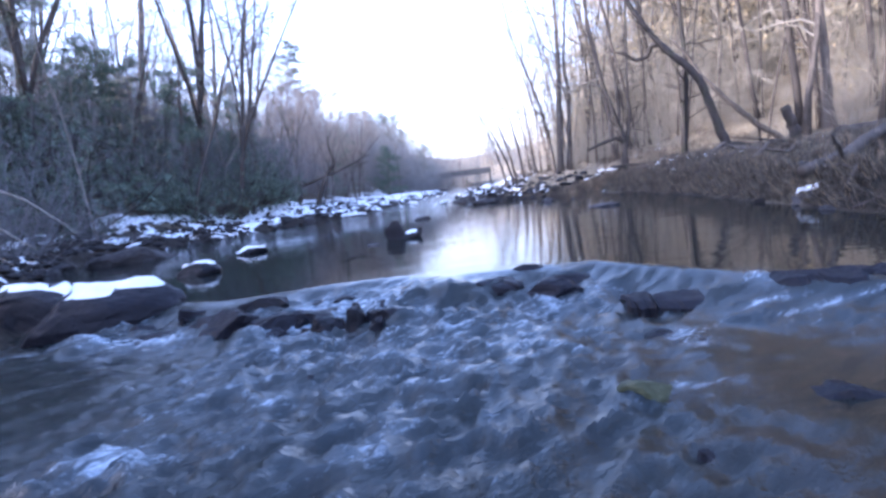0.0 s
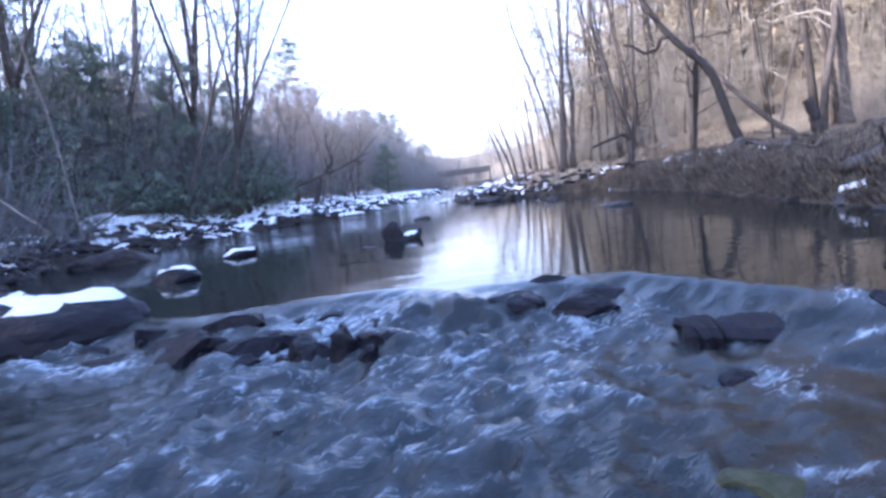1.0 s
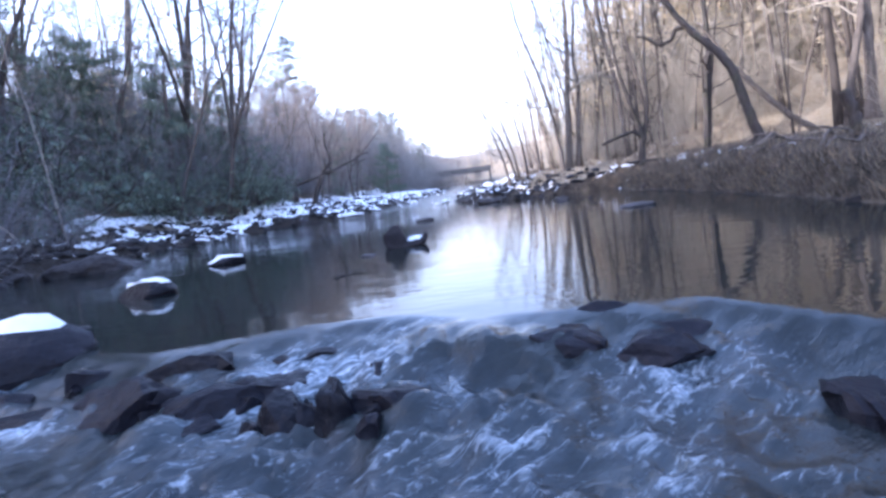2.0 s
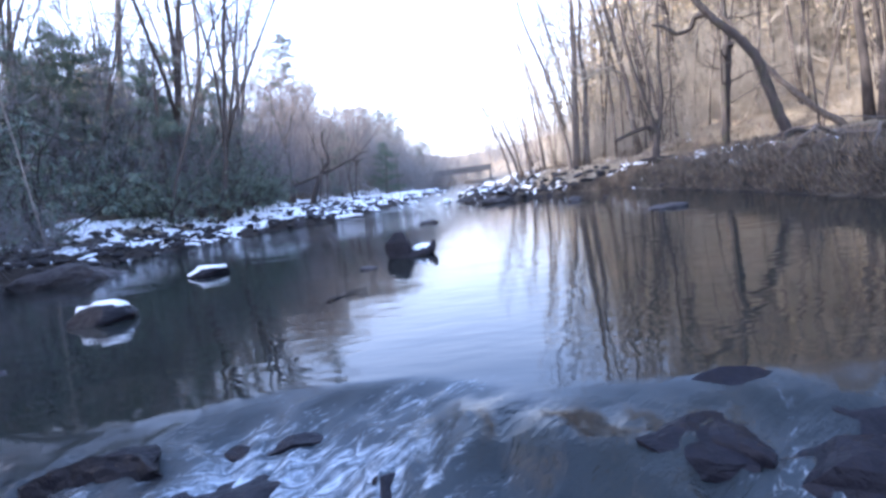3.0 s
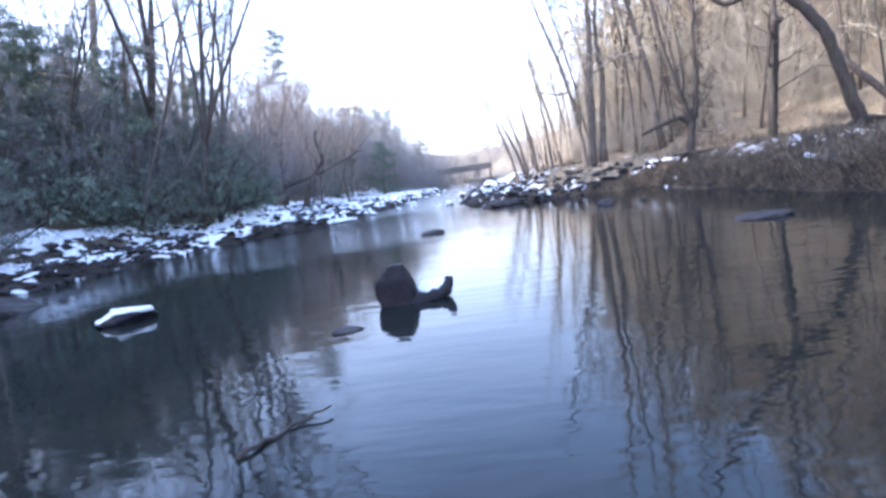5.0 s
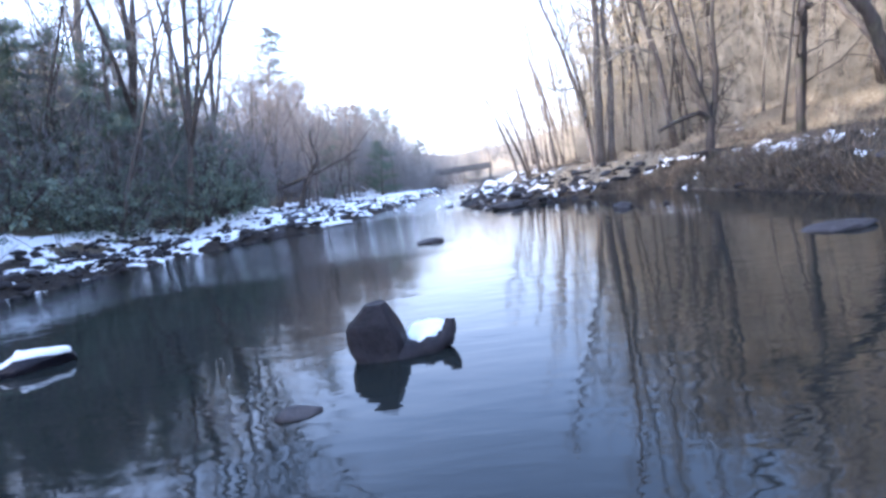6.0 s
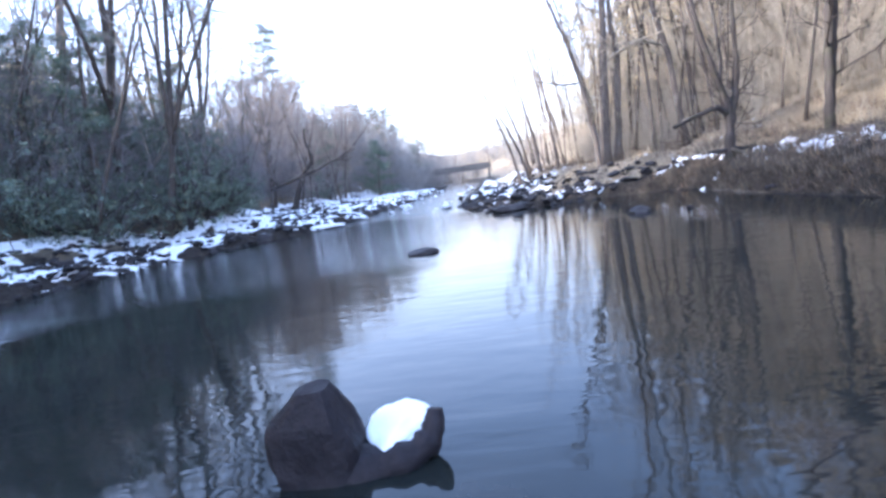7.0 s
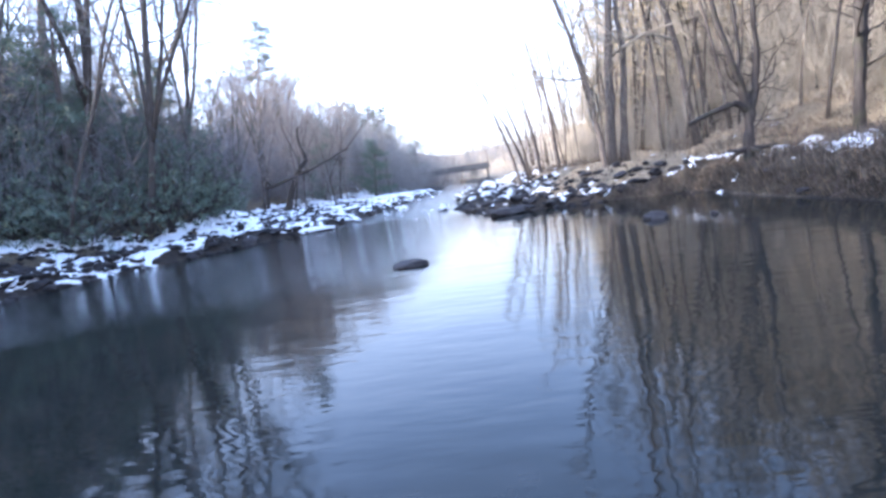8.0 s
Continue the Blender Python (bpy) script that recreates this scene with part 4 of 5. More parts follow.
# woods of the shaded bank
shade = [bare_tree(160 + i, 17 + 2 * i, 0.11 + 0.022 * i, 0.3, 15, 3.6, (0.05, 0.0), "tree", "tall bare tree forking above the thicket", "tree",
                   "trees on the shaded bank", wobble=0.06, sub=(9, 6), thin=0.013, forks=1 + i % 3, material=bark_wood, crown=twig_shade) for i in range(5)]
spots, taken, tries = [], [], 0
while len(spots) < 120 and tries < 8000:
    tries += 1
    y = 6 + 84 * rng.random()
    d = 7.5 + 30 * rng.random() ** 1.2
    x = float(along(LEFT_SHORE, y)) - d
    if any((x - a) ** 2 + (y - b) ** 2 < 4 for a, b in taken) or (y > 40 and d < 12):
        continue
    size, run, kind = 0.7 + 0.45 * rng.random(), (x - 0.8) / (y - 3.5), int(rng.integers(5))
    if y > 20 and run > -0.46:      # the woods get lower towards the bend
        size = min(size, ((0.27 if run < -0.33 else 0.18) * (y - 3.5) + 0.8 - float(ground_height(x, y))) / (17 + 2 * kind))
        if size < 0.3:
            continue
    taken.append((x, y))
    spots.append((kind, set_down(x, y, rng.random() * 6.28, size, -0.1, rng.normal(0, 0.04), 0.11 + rng.normal(0, 0.05))))
for i in range(15):                  # tall stems that stand clear above the thicket
    run, y = -1.08 + 0.62 * (i + rng.random()) / 15, 22 + 26 * rng.random()
    spots.append((int(rng.integers(5)), set_down(0.8 + run * (y - 3.5), y, rng.random() * 6.28, 0.75 + 0.35 * rng.random(), -0.1, rng.normal(0, 0.03), 0.12 + rng.normal(0, 0.05))))
plant(shade, spots)
# lower trees towards the bend, sunlit warmth and haze put into their crown colour
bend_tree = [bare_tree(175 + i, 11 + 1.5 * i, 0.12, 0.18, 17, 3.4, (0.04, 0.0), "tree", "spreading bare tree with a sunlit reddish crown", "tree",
                       "trees towards the bend", wobble=0.09, sub=(9, 6), thin=0.014, forks=2, material=bark_wood, crown=twig_sunlit) for i in range(3)]
spots = []
for i in range(34):
    run, y = -0.47 + 0.24 * (i + rng.random()) / 34, 44 + 34 * rng.random()
    x = 0.8 + run * (y - 3.5)
    kind = int(rng.integers(3))
    top = np.interp(run, [-0.47, -0.40, -0.33, -0.27, -0.2], [0.33, 0.30, 0.24, 0.205, 0.165]) * (0.8 + 0.25 * rng.random())
    size = (top * (y - 3.5) + 0.8 - float(ground_height(x, y))) / (11 + 1.5 * kind)
    spots.append((kind, set_down(x, y, rng.random() * 6.28, float(np.clip(size, 0.4, 1.5)), -0.1, 0, 0.1 + rng.normal(0, 0.05))))
plant(bend_tree, spots)

# far woods round the bend
far_kind = [bare_tree(190 + i, 12 + 2 * i, 0.14, 0.2, 14, 3.2, (0, 0), "distant_tree", "bare tree in the distant woods", "tree", "distant trees",
                      wobble=0.06, sub=(7, 0), thin=0.022) for i in range(3)]
spots = []
for i in range(115):
    y = 62 + 120 * rng.random()
    side = rng.random()
    if side < 0.5:
        x = float(along(LEFT_SHORE, y)) - 3 - 30 * rng.random()
        sc = 0.45 + 0.35 * rng.random()
    elif side < 0.85:
        x = float(along(RIGHT_SHORE, y)) + 6 + 40 * rng.random()
        sc = 0.6 + 0.5 * rng.random()
    else:
        x, y, sc = -35 + 60 * rng.random(), 165 + 40 * rng.random(), 0.65 + 0.3 * rng.random()
    spots.append((int(rng.integers(3)), set_down(x, y, rng.random() * 6.28, sc, -0.1)))
plant(far_kind, spots)

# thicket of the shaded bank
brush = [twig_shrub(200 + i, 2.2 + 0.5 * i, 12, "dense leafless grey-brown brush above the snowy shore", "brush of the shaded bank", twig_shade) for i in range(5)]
spots = []
for i in range(170):
    y = 7 + 48 * rng.random() ** 1.1
    d = float(left_edge(y)) + 0.7 + 2.0 * float(smooth((30 - y) / 8)) * (rng.random() > 0.35) + 15 * rng.random() ** 1.3
    x = float(along(LEFT_SHORE, y)) - d
    spots.append((int(rng.integers(5)), set_down(x, y, rng.random() * 6.28, 0.5 + 0.75 * rng.random() + 0.025 * d, -0.05)))
for i in range(12):
    y = 7.6 + 9 * rng.random()
    spots.append((int(rng.integers(5)), set_down(float(along(LEFT_SHORE, y)) - 0.7 - 2.4 * rng.random(), y, rng.random() * 6.28, 0.45 + 0.4 * rng.random(), -0.05, rng.normal(0, 0.15), 0.25)))
plant(brush, spots)
spots = []
for i in range(105):
    y = 48 + 110 * rng.random()
    x = float(along(LEFT_SHORE, y)) - float(left_edge(y)) + 2.0 - 16 * rng.random() ** 1.3
    spots.append((int(rng.integers(5)), set_down(x, y, rng.random() * 6.28, 1.1 + 0.9 * rng.random(), -0.05)))
for i in range(46):
    spots.append((int(rng.integers(5)), set_down(-45 + 75 * rng.random(), 128 + 60 * rng.random(), rng.random() * 6.28, 3.0 + 1.6 * rng.random(), -0.1)))
for i in range(52):
    y = 52 + 75 * rng.random()
    x = float(along(LEFT_SHORE, y)) - float(left_edge(y)) - 1.0 - 22 * rng.random()
    spots.append((int(rng.integers(5)), set_down(x, y, rng.random() * 6.28, 2.0 + 1.6 * rng.random(), -0.1)))
for i in range(70):
    y = 66 + 48 * rng.random()
    d = 1.5 + 20 * rng.random()
    spots.append((int(rng.integers(5)), set_down(float(along(LEFT_SHORE, y)) - d, y, rng.random() * 6.28, min(5.4 + 0.4 * d, 9.5) / 3.4 * (0.75 + 0.4 * rng.random()), -0.1)))
for i in range(45):
    y = 20 + 30 * rng.random()
    d = float(left_edge(y)) + 5 + 17 * rng.random()
    spots.append((int(rng.integers(5)), set_down(float(along(LEFT_SHORE, y)) - d, y, rng.random() * 6.28, 1.1 + 0.7 * rng.random(), -0.1)))
merged("far_brush", brush, spots, twig_hazed, "grey-brown leafless brush along the far shaded shore")
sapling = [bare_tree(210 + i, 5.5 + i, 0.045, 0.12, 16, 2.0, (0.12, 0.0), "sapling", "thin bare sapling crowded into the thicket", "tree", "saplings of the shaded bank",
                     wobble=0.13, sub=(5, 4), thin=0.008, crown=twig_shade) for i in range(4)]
spots = []
for i in range(80):
    y = 8 + 38 * rng.random() ** 1.1
    x = float(along(LEFT_SHORE, y)) - float(left_edge(y)) - 3.8 - 14 * rng.random() ** 1.2
    spots.append((int(rng.integers(4)), set_down(x, y, rng.random() * 6.28, 0.6 + 0.7 * rng.random(), -0.05, rng.normal(0, 0.2), 0.06 + rng.normal(0, 0.22))))
plant(sapling, spots)
green = [laurel(220 + i, 1.5 + 0.3 * i, "dark evergreen laurel shrub among bare brush", "evergreen shrubs of the shaded bank") for i in range(4)]
spots = []
for i in range(48):
    y = 8.5 + 27 * rng.random()
    x = float(along(LEFT_SHORE, y)) - float(left_edge(y)) - 0.8 - 4.4 * rng.random() ** 1.2
    spots.append((int(rng.integers(4)), set_down(x, y, rng.random() * 6.28, 0.75 + 0.75 * rng.random(), -0.05)))
plant(green, spots)
tall_green = [laurel(230 + i, 4.6 + 0.8 * i, "tall dark evergreen shrub rising out of the thicket", "tall evergreens of the shaded bank", 9, 6) for i in range(3)]
spots = []
for i in range(20):
    y = 11 + 25 * rng.random()
    x = float(along(LEFT_SHORE, y)) - float(left_edge(y)) - 2.4 - 7.5 * rng.random()
    spots.append((int(rng.integers(3)), set_down(x, y, rng.random() * 6.28, 0.7 + 0.5 * rng.random(), -0.05)))
plant(tall_green, spots)
# low brush on the sunny bank
low = [twig_shrub(240 + i, 0.8, 11, "low brown leafless brush on the earth bank", "brush of the sunlit bank", twig_red, spread=0.8) for i in range(3)]
spots = []
for i in range(150):
    y = 5 + 50 * rng.random() ** 1.2
    d = (0.5 + 3.6 * rng.random()) if y < 22 else 4.5 + 5 * rng.random()
    x = float(along(RIGHT_SHORE, y)) + d
    spots.append((int(rng.integers(3)), set_down(x, y, rng.random() * 6.28, 0.35 + 0.45 * rng.random(), -0.05)))
spots.sort(key=lambda q: q[1].translation.y)
plant(low, spots[:60])
merged("bank_brush", low, spots[60:], twig_red, "low brown leafless brush along the earth bank")

spots = []
for i in range(300):
    az = radians(6 + 42 * rng.random())
    far = 22 + 60 * rng.random() ** 1.3
    x, y = 1 + far * math.sin(az), 2 + far * math.cos(az)
    if x - float(along(RIGHT_SHORE, y)) > 9:
        spots.append((int(rng.integers(5)), set_down(x, y, rng.random() * 6.28, 0.7 + 1.5 * rng.random() ** 1.5, -0.05)))
for i in range(120):
    y = 13 + 26 * rng.random()
    x = float(along(RIGHT_SHORE, y)) + 6 + 11 * rng.random()
    spots.append((int(rng.integers(5)), set_down(x, y, rng.random() * 6.28, 0.35 + 0.5 * rng.random(), -0.05)))
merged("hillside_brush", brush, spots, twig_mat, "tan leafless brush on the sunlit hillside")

# dry grass along the sunny bank
r = np.random.default_rng(77)
grass = Shape()
for i in range(34000):
    y = (4 + 46 * r.random() ** 1.2) if i % 3 == 0 else 5 + 18 * r.random()
    d = (0.35 + 3.6 * r.random()) if y < 22 else 3.2 + 5 * r.random()
    x = float(along(RIGHT_SHORE, y)) + d
    z = float(ground_height(x, y))
    w, h = 0.007 + 0.008 * r.random(), 0.04 + 0.21 * r.random() ** 1.6
    a, q = r.random() * 6.28, r.normal(0, 0.07, 2)
    grass.add([(x - w * math.cos(a), y - w * math.sin(a), z - 0.03), (x + w * math.cos(a), y + w * math.sin(a), z - 0.03),
               (x + q[0], y + q[1], z + h)], [(0, 1, 2)])
for i in range(13000):      # tufts hanging over the edge
    y = 4.5 + 17.5 * r.random()
    d = 0.08 + 0.75 * r.random()
    x = float(along(RIGHT_SHORE, y)) + d
    z = float(ground_height(x, y))
    w, h, a = 0.006 + 0.008 * r.random(), 0.05 + 0.22 * r.random(), r.random() * 6.28
    grass.add([(x - w * math.cos(a), y - w * math.sin(a), z - 0.02), (x + w * math.cos(a), y + w * math.sin(a), z - 0.02),
               (x - 0.1 * r.random() - 0.03, y + r.normal(0, 0.06), z + h * (0.9 - 0.9 * r.random()))], [(0, 1, 2)])
sticks = Shape()
for i in range(900):
    y = 4.5 + 18.5 * r.random()
    d = 0.25 + 4.2 * r.random()
    a, n, ln = r.random() * 6.28, 5, 0.25 + 1.0 * r.random() ** 2
    x0 = float(along(RIGHT_SHORE, y)) + d
    bow = r.normal(0, 0.12)
    line = []
    for k in range(n):
        q = (k / (n - 1) - 0.5) * ln
        px, py = x0 + q * math.cos(a) - bow * math.sin(a) * (q / ln) ** 2, y + q * math.sin(a) + bow * math.cos(a) * (q / ln) ** 2
        line.append((px, py, float(ground_height(px, py)) + 0.012 + 0.05 * r.random()))
    sticks.twig(line, 0.006 + 0.012 * r.random())
tagged(new("dead_sticks", sticks.mesh("dead_sticks", twig_red)), "dead brown sticks strewn over the earth bank", "sticks", kind="stuff")
tagged(new("dry_grass", grass.mesh("dry_grass", dry_leaf, True)), "dry tan grass and stalks on the earth bank", "grass", kind="stuff")


# ---- snow on the ground ----
def snow_sheet(name, xs, ys, amount, thick, label):
    X, Y = np.meshgrid(xs, ys)
    A = amount(X, Y)
    Z = ground_height(X, Y) + np.clip(thick * A, -0.05, thick * 0.8)
    nx, ny = len(xs), len(ys)
    i = (np.arange(ny - 1)[:, None] * nx + np.arange(nx - 1)[None, :]).ravel()
    faces = np.stack([i, i + 1, i + nx + 1, i + nx], 1)
    keep = (A.ravel()[faces] > 0).any(1)
    faces = faces[keep]
    used, back = np.unique(faces, return_inverse=True)
    v = np.stack([X.ravel(), Y.ravel(), Z.ravel()], 1)[used]
    me = bpy.data.meshes.new(name)
    me.from_pydata(v.tolist(), [], back.reshape(faces.shape).tolist())
    me.polygons.foreach_set("use_smooth", [True] * len(me.polygons))
    me.materials.append(snow)
    return tagged(new(name, me), label, "snow", kind="stuff")


def left_snow(x, y):
    d = along(LEFT_SHORE, y) - x
    n = fractal(x * 1.5, y * 0.95, 4, 81) + 0.35 * fractal(x * 6, y * 4, 2, 87)
    cover = 0.70 + 0.3 * band(y, 8.0, 11.5, 0.8) * band(d, 0.1, 1.8, 0.4) + 0.18 * smooth((y - 13) / 5) + 0.22 * smooth((y - 18) / 6) - 0.4 * smooth((y - 60) / 30)
    return band(d, 0.0, left_edge(y) + 1.0 + 0.8 * value_noise(x * 0.3, y * 0.3, 3), 0.9) * cover + 0.9 * n - 0.78 - 2.0 * (1 - smooth((y - 6.2) / 1.6))


def bar_snow(x, y):
    d = x - along(RIGHT_SHORE, y)
    n = fractal(x * 1.9, y * 1.4, 4, 91) + 0.3 * fractal(x * 6, y * 4, 2, 93)
    return band(d, 0.0, 2.6 + 1.8 * smooth((y - 26) / 5), 0.9) * smooth((y - 22.9) / 0.7) * 0.78 + 0.9 * n - 0.85


def bank_snow(x, y):
    d = x - along(RIGHT_SHORE, y)
    n = fractal(x * 2.9, y * 1.7, 4, 95) + 0.3 * fractal(x * 8, y * 6, 2, 97)
    return band(d, 1.35 + 0.3 * value_noise(y * 0.4, 0 * y, 2), 2.45, 0.45) * band(y, 14.2, 24.5, 0.8) * 1.15 + 0.95 * n - 0.93


snow_sheet("snow_left_shore", steps((-16, -3, 0.11)), steps((6, 40, 0.14), (40, 75, 0.3)), left_snow, 0.09, "thin white snow between the shore stones")
snow_sheet("snow_stony_bar", steps((-2, 9, 0.11)), steps((21.8, 45, 0.14), (45, 70, 0.3)), bar_snow, 0.09, "patchy white snow over the stony bar")
snow_sheet("snow_bank", steps((5.5, 10, 0.1)), steps((9, 26, 0.12)), bank_snow, 0.055, "broken streak of snow along the earth bank")

# ---- stones of the shores ----
bare = [stone("shore_rock", 300 + i, (0.55, 0.34, 0.15 + 0.05 * (i % 3)), rock_dark, "dark angular rock on the snowy shore", "rock", "rocks along the shores", 2, cuts=10) for i in range(5)]
white = [stone("snowy_rock", 320 + i, (0.55, 0.36, 0.15 + 0.05 * (i % 3)), rock_dark, "dark angular shore rock with snow on top", "rock", "snowy rocks along the shores", 2,
               snow_depth=0.07, cuts=9, patch=0.5) for i in range(5)]
spots_b, spots_w = [], []


def scatter(count, place, small, large, snowy):
    for _ in range(count):
        x, y, dz = place()
        m = set_down(x, y, rng.random() * 6.28, small + (large - small) * rng.random() ** 2.2, dz, rng.normal(0, 0.15), rng.normal(0, 0.15))
        (spots_w if rng.random() < snowy else spots_b).append((int(rng.integers(5)), m))


def left_spot():
    y = 8.5 + 42 * rng.random() ** 1.1
    return float(along(LEFT_SHORE, y)) + 0.12 - (float(left_edge(y)) + 1.2) * rng.random() ** 1.15, y, 0.045


def bar_spot():
    y = 22.3 + 30 * rng.random() ** 1.5
    return float(along(RIGHT_SHORE, y)) - 0.1 + 4.4 * rng.random() ** 1.2, y, 0.04


def far_spot():
    y = 29 + 38 * rng.random()
    a, b = float(along(LEFT_SHORE, y)), float(along(RIGHT_SHORE, y))
    return a + (b - a) * rng.random(), y, 0.22


def bank_spot():
    y = 5 + 16 * rng.random()
    return float(along(RIGHT_SHORE, y)) - 0.05 + 0.9 * rng.random() ** 2, y, 0.0


scatter(235, left_spot, 0.18, 1.0, 0.42)
scatter(125, bar_spot, 0.2, 0.95, 0.3)
scatter(120, far_spot, 0.5, 1.3, 0.65)
scatter(48, bank_spot, 0.15, 0.6, 0.0)
plant(bare, spots_b)
plant(white, spots_w)
pebbles = Shape()
for i in range(4400):
    x, y, _ = left_spot() if i % 5 < 3 else bar_spot()
    v, f = BALLS[1]
    s = 0.03 + 0.13 * r.random() ** 2
    a = r.random() * 6.28
    q = v * (1 + 0.25 * r.normal(0, 1, (len(v), 1))) * np.array([s * 1.4, s, s * 0.6])
    q = np.stack([q[:, 0] * math.cos(a) - q[:, 1] * math.sin(a), q[:, 0] * math.sin(a) + q[:, 1] * math.cos(a), q[:, 2]], 1)
    pebbles.add(q + np.array([x, y, float(ground_height(x, y)) + s * 0.4]), f)
tagged(new("pebbles", pebbles.mesh("pebbles", rock_dark, True)), "small dark stones strewn along the shores", "stones", kind="stuff")


# ---- rocks in the stream ----
def put(ob, x, y, z, turn=0.0, rx=0.0, ry=0.0):
    ob.matrix_basis = Matrix.LocRotScale((x, y, z), Euler((rx, ry, turn)), None)
    return ob


RAPIDS = [  # x, y, z, size x, y, z, turn
    (-0.70, 4.02, -0.17, 0.27, 0.20, 0.17, 0.2), (-0.25, 4.05, -0.17, 0.24, 0.19, 0.15, 0.9), (-0.45, 4.38, -0.10, 0.30, 0.16, 0.12, -0.2),
    (0.22, 3.86, -0.16, 0.15, 0.13, 0.15, 0.5), (0.46, 3.79, -0.16, 0.12, 0.12, 0.22, 0.3), (0.70, 3.86, -0.15, 0.24, 0.16, 0.18, -0.3),
    (1.48, 4.28, -0.095, 0.30, 0.18, 0.16, 0.1), (2.02, 4.36, -0.145, 0.28, 0.20, 0.17, -0.25), (1.62, 4.55, -0.095, 0.38, 0.13, 0.13, 0.0),
    (-1.15, 4.45, -0.12, 0.22, 0.17, 0.15, 0.6), (-1.55, 4.35, -0.17, 0.18, 0.15, 0.13, 1.0), (-1.0, 4.75, -0.08, 0.34, 0.16, 0.11, 0.3),
    (3.45, 3.25, -0.06, 0.46, 0.18, 0.13, -0.35), (0.95, 4.5, -0.16, 0.22, 0.13, 0.15, 0.7),
    (0.15, 4.62, -0.12, 0.35, 0.14, 0.10, 0.0), (-1.3, 4.08, -0.195, 0.28, 0.2, 0.13, 0.2), (-0.02, 4.28, -0.17, 0.3, 0.19, 0.13, 0.1), (0.58, 4.32, -0.18, 0.26, 0.2, 0.14, 0.6), (-0.85, 4.22, -0.175, 0.26, 0.2, 0.14, -0.4), (-1.9, 4.5, -0.18, 0.3, 0.2, 0.14, 0.3), (1.36, 4.46, -0.115, 0.24, 0.18, 0.15, 0.4), (1.9, 4.2, -0.16, 0.30, 0.17, 0.15, -0.3), (2.4, 4.4, -0.13, 0.26, 0.14, 0.10, -0.4), (2.55, 4.2, -0.13, 0.3, 0.12, 0.10, -0.4), (2.8, 3.9, -0.14, 0.28, 0.12, 0.10, -0.7), (1.12, 4.2, -0.15, 0.2, 0.15, 0.13, 0.2)]
for i, (x, y, z, a, b, c, turn) in enumerate(RAPIDS):
    put(stone("rapids_rock", 400 + i, (a * 1.25, b * 1.25, c * 1.2), rock_wet, "wet dark rock breaking the rapids", "rock", "rocks in the rapids", 4, bumpy=0.16, cuts=15, near=0.38), x, y, z - 0.01, turn)
    for k in range(2):
        q = np.random.default_rng(900 + 2 * i + k)
        sx, sy, sz = a * (0.4 + 0.3 * q.random()), b * (0.5 + 0.3 * q.random()), c * (0.6 + 0.3 * q.random())
        put(stone("rapids_rock", 500 + 2 * i + k, (sx, sy, sz), rock_wet, "small wet dark rock breaking the rapids", "rock", "rocks in the rapids", 3, bumpy=0.16, cuts=14, near=0.4),
            x + a * q.normal(0, 0.9), y + 0.12 * q.normal(), z - 0.03, q.random() * 6)
def ledge_block(seed, line, width, top, foot, t0, t1):
    """One hewn block of a ledge, between two places along its line."""
    n, ring = 24, 14
    tt = np.linspace(t0, t1, n) * (len(line) - 1)
    base = np.stack([np.interp(tt, range(len(line)), line[:, c]) for c in range(3)], 1)
    v, f = [], []
    for i, p in enumerate(base):
        end = min(1.0, 0.62 + 0.2 * min(i, n - 1 - i))
        step = 0.012 * value_noise(tt[i] * 9, 3.0, seed) + 0.02 * np.round(value_noise(tt[i] * 3.1, 8.0, seed) * 1.5)
        for k in range(ring):
            a = k * 2 * math.pi / ring + 0.2
            c, s = math.cos(a), math.sin(a)
            q = (abs(c) ** 5 + abs(s) ** 5) ** -0.2
            y = c * q * width * 0.5 * end
            z = s * q * (top - foot) * 0.5 * (0.7 + 0.3 * end)
            w = noise.fractal(Vector((tt[i] * 2.2, y * 7, z * 9 + seed)), 1.0, 2.0, 4)
            v.append((p[0] + 0.03 * w, p[1] + y + (step if y < 0 else 0) + 0.022 * w, p[2] + (top + foot) * 0.5 + z + 0.28 * y + 0.014 * w))
    for i in range(n - 1):
        for k in range(ring):
            a, b = i * ring + k, i * ring + (k + 1) % ring
            f.append((a, b, b + ring, a + ring))
    f.append(tuple(range(ring - 1, -1, -1)))
    f.append(tuple((n - 1) * ring + k for k in range(ring)))
    return np.array(v) - line[0], f


def slab_ledge(name, seed, line, width, top, foot, label, cuts=(0.0, 0.3, 0.72, 1.0), uneven=0.02):
    """A long flat-topped ledge, broken across into blocks."""
    line = np.array(line, float)
    ob = thing(name, label, "rock", at=tuple(line[0]))
    r = np.random.default_rng(seed)
    for t0, t1 in zip(cuts, cuts[1:]):
        sh = Shape()
        sh.add(*ledge_block(seed, line, width * (0.92 + 0.16 * r.random()), top + uneven * r.normal(), foot, t0 + 0.004, t1 - 0.004))
        part("ledge_block", sh, rock_wet, ob, flat=True)
    return ob


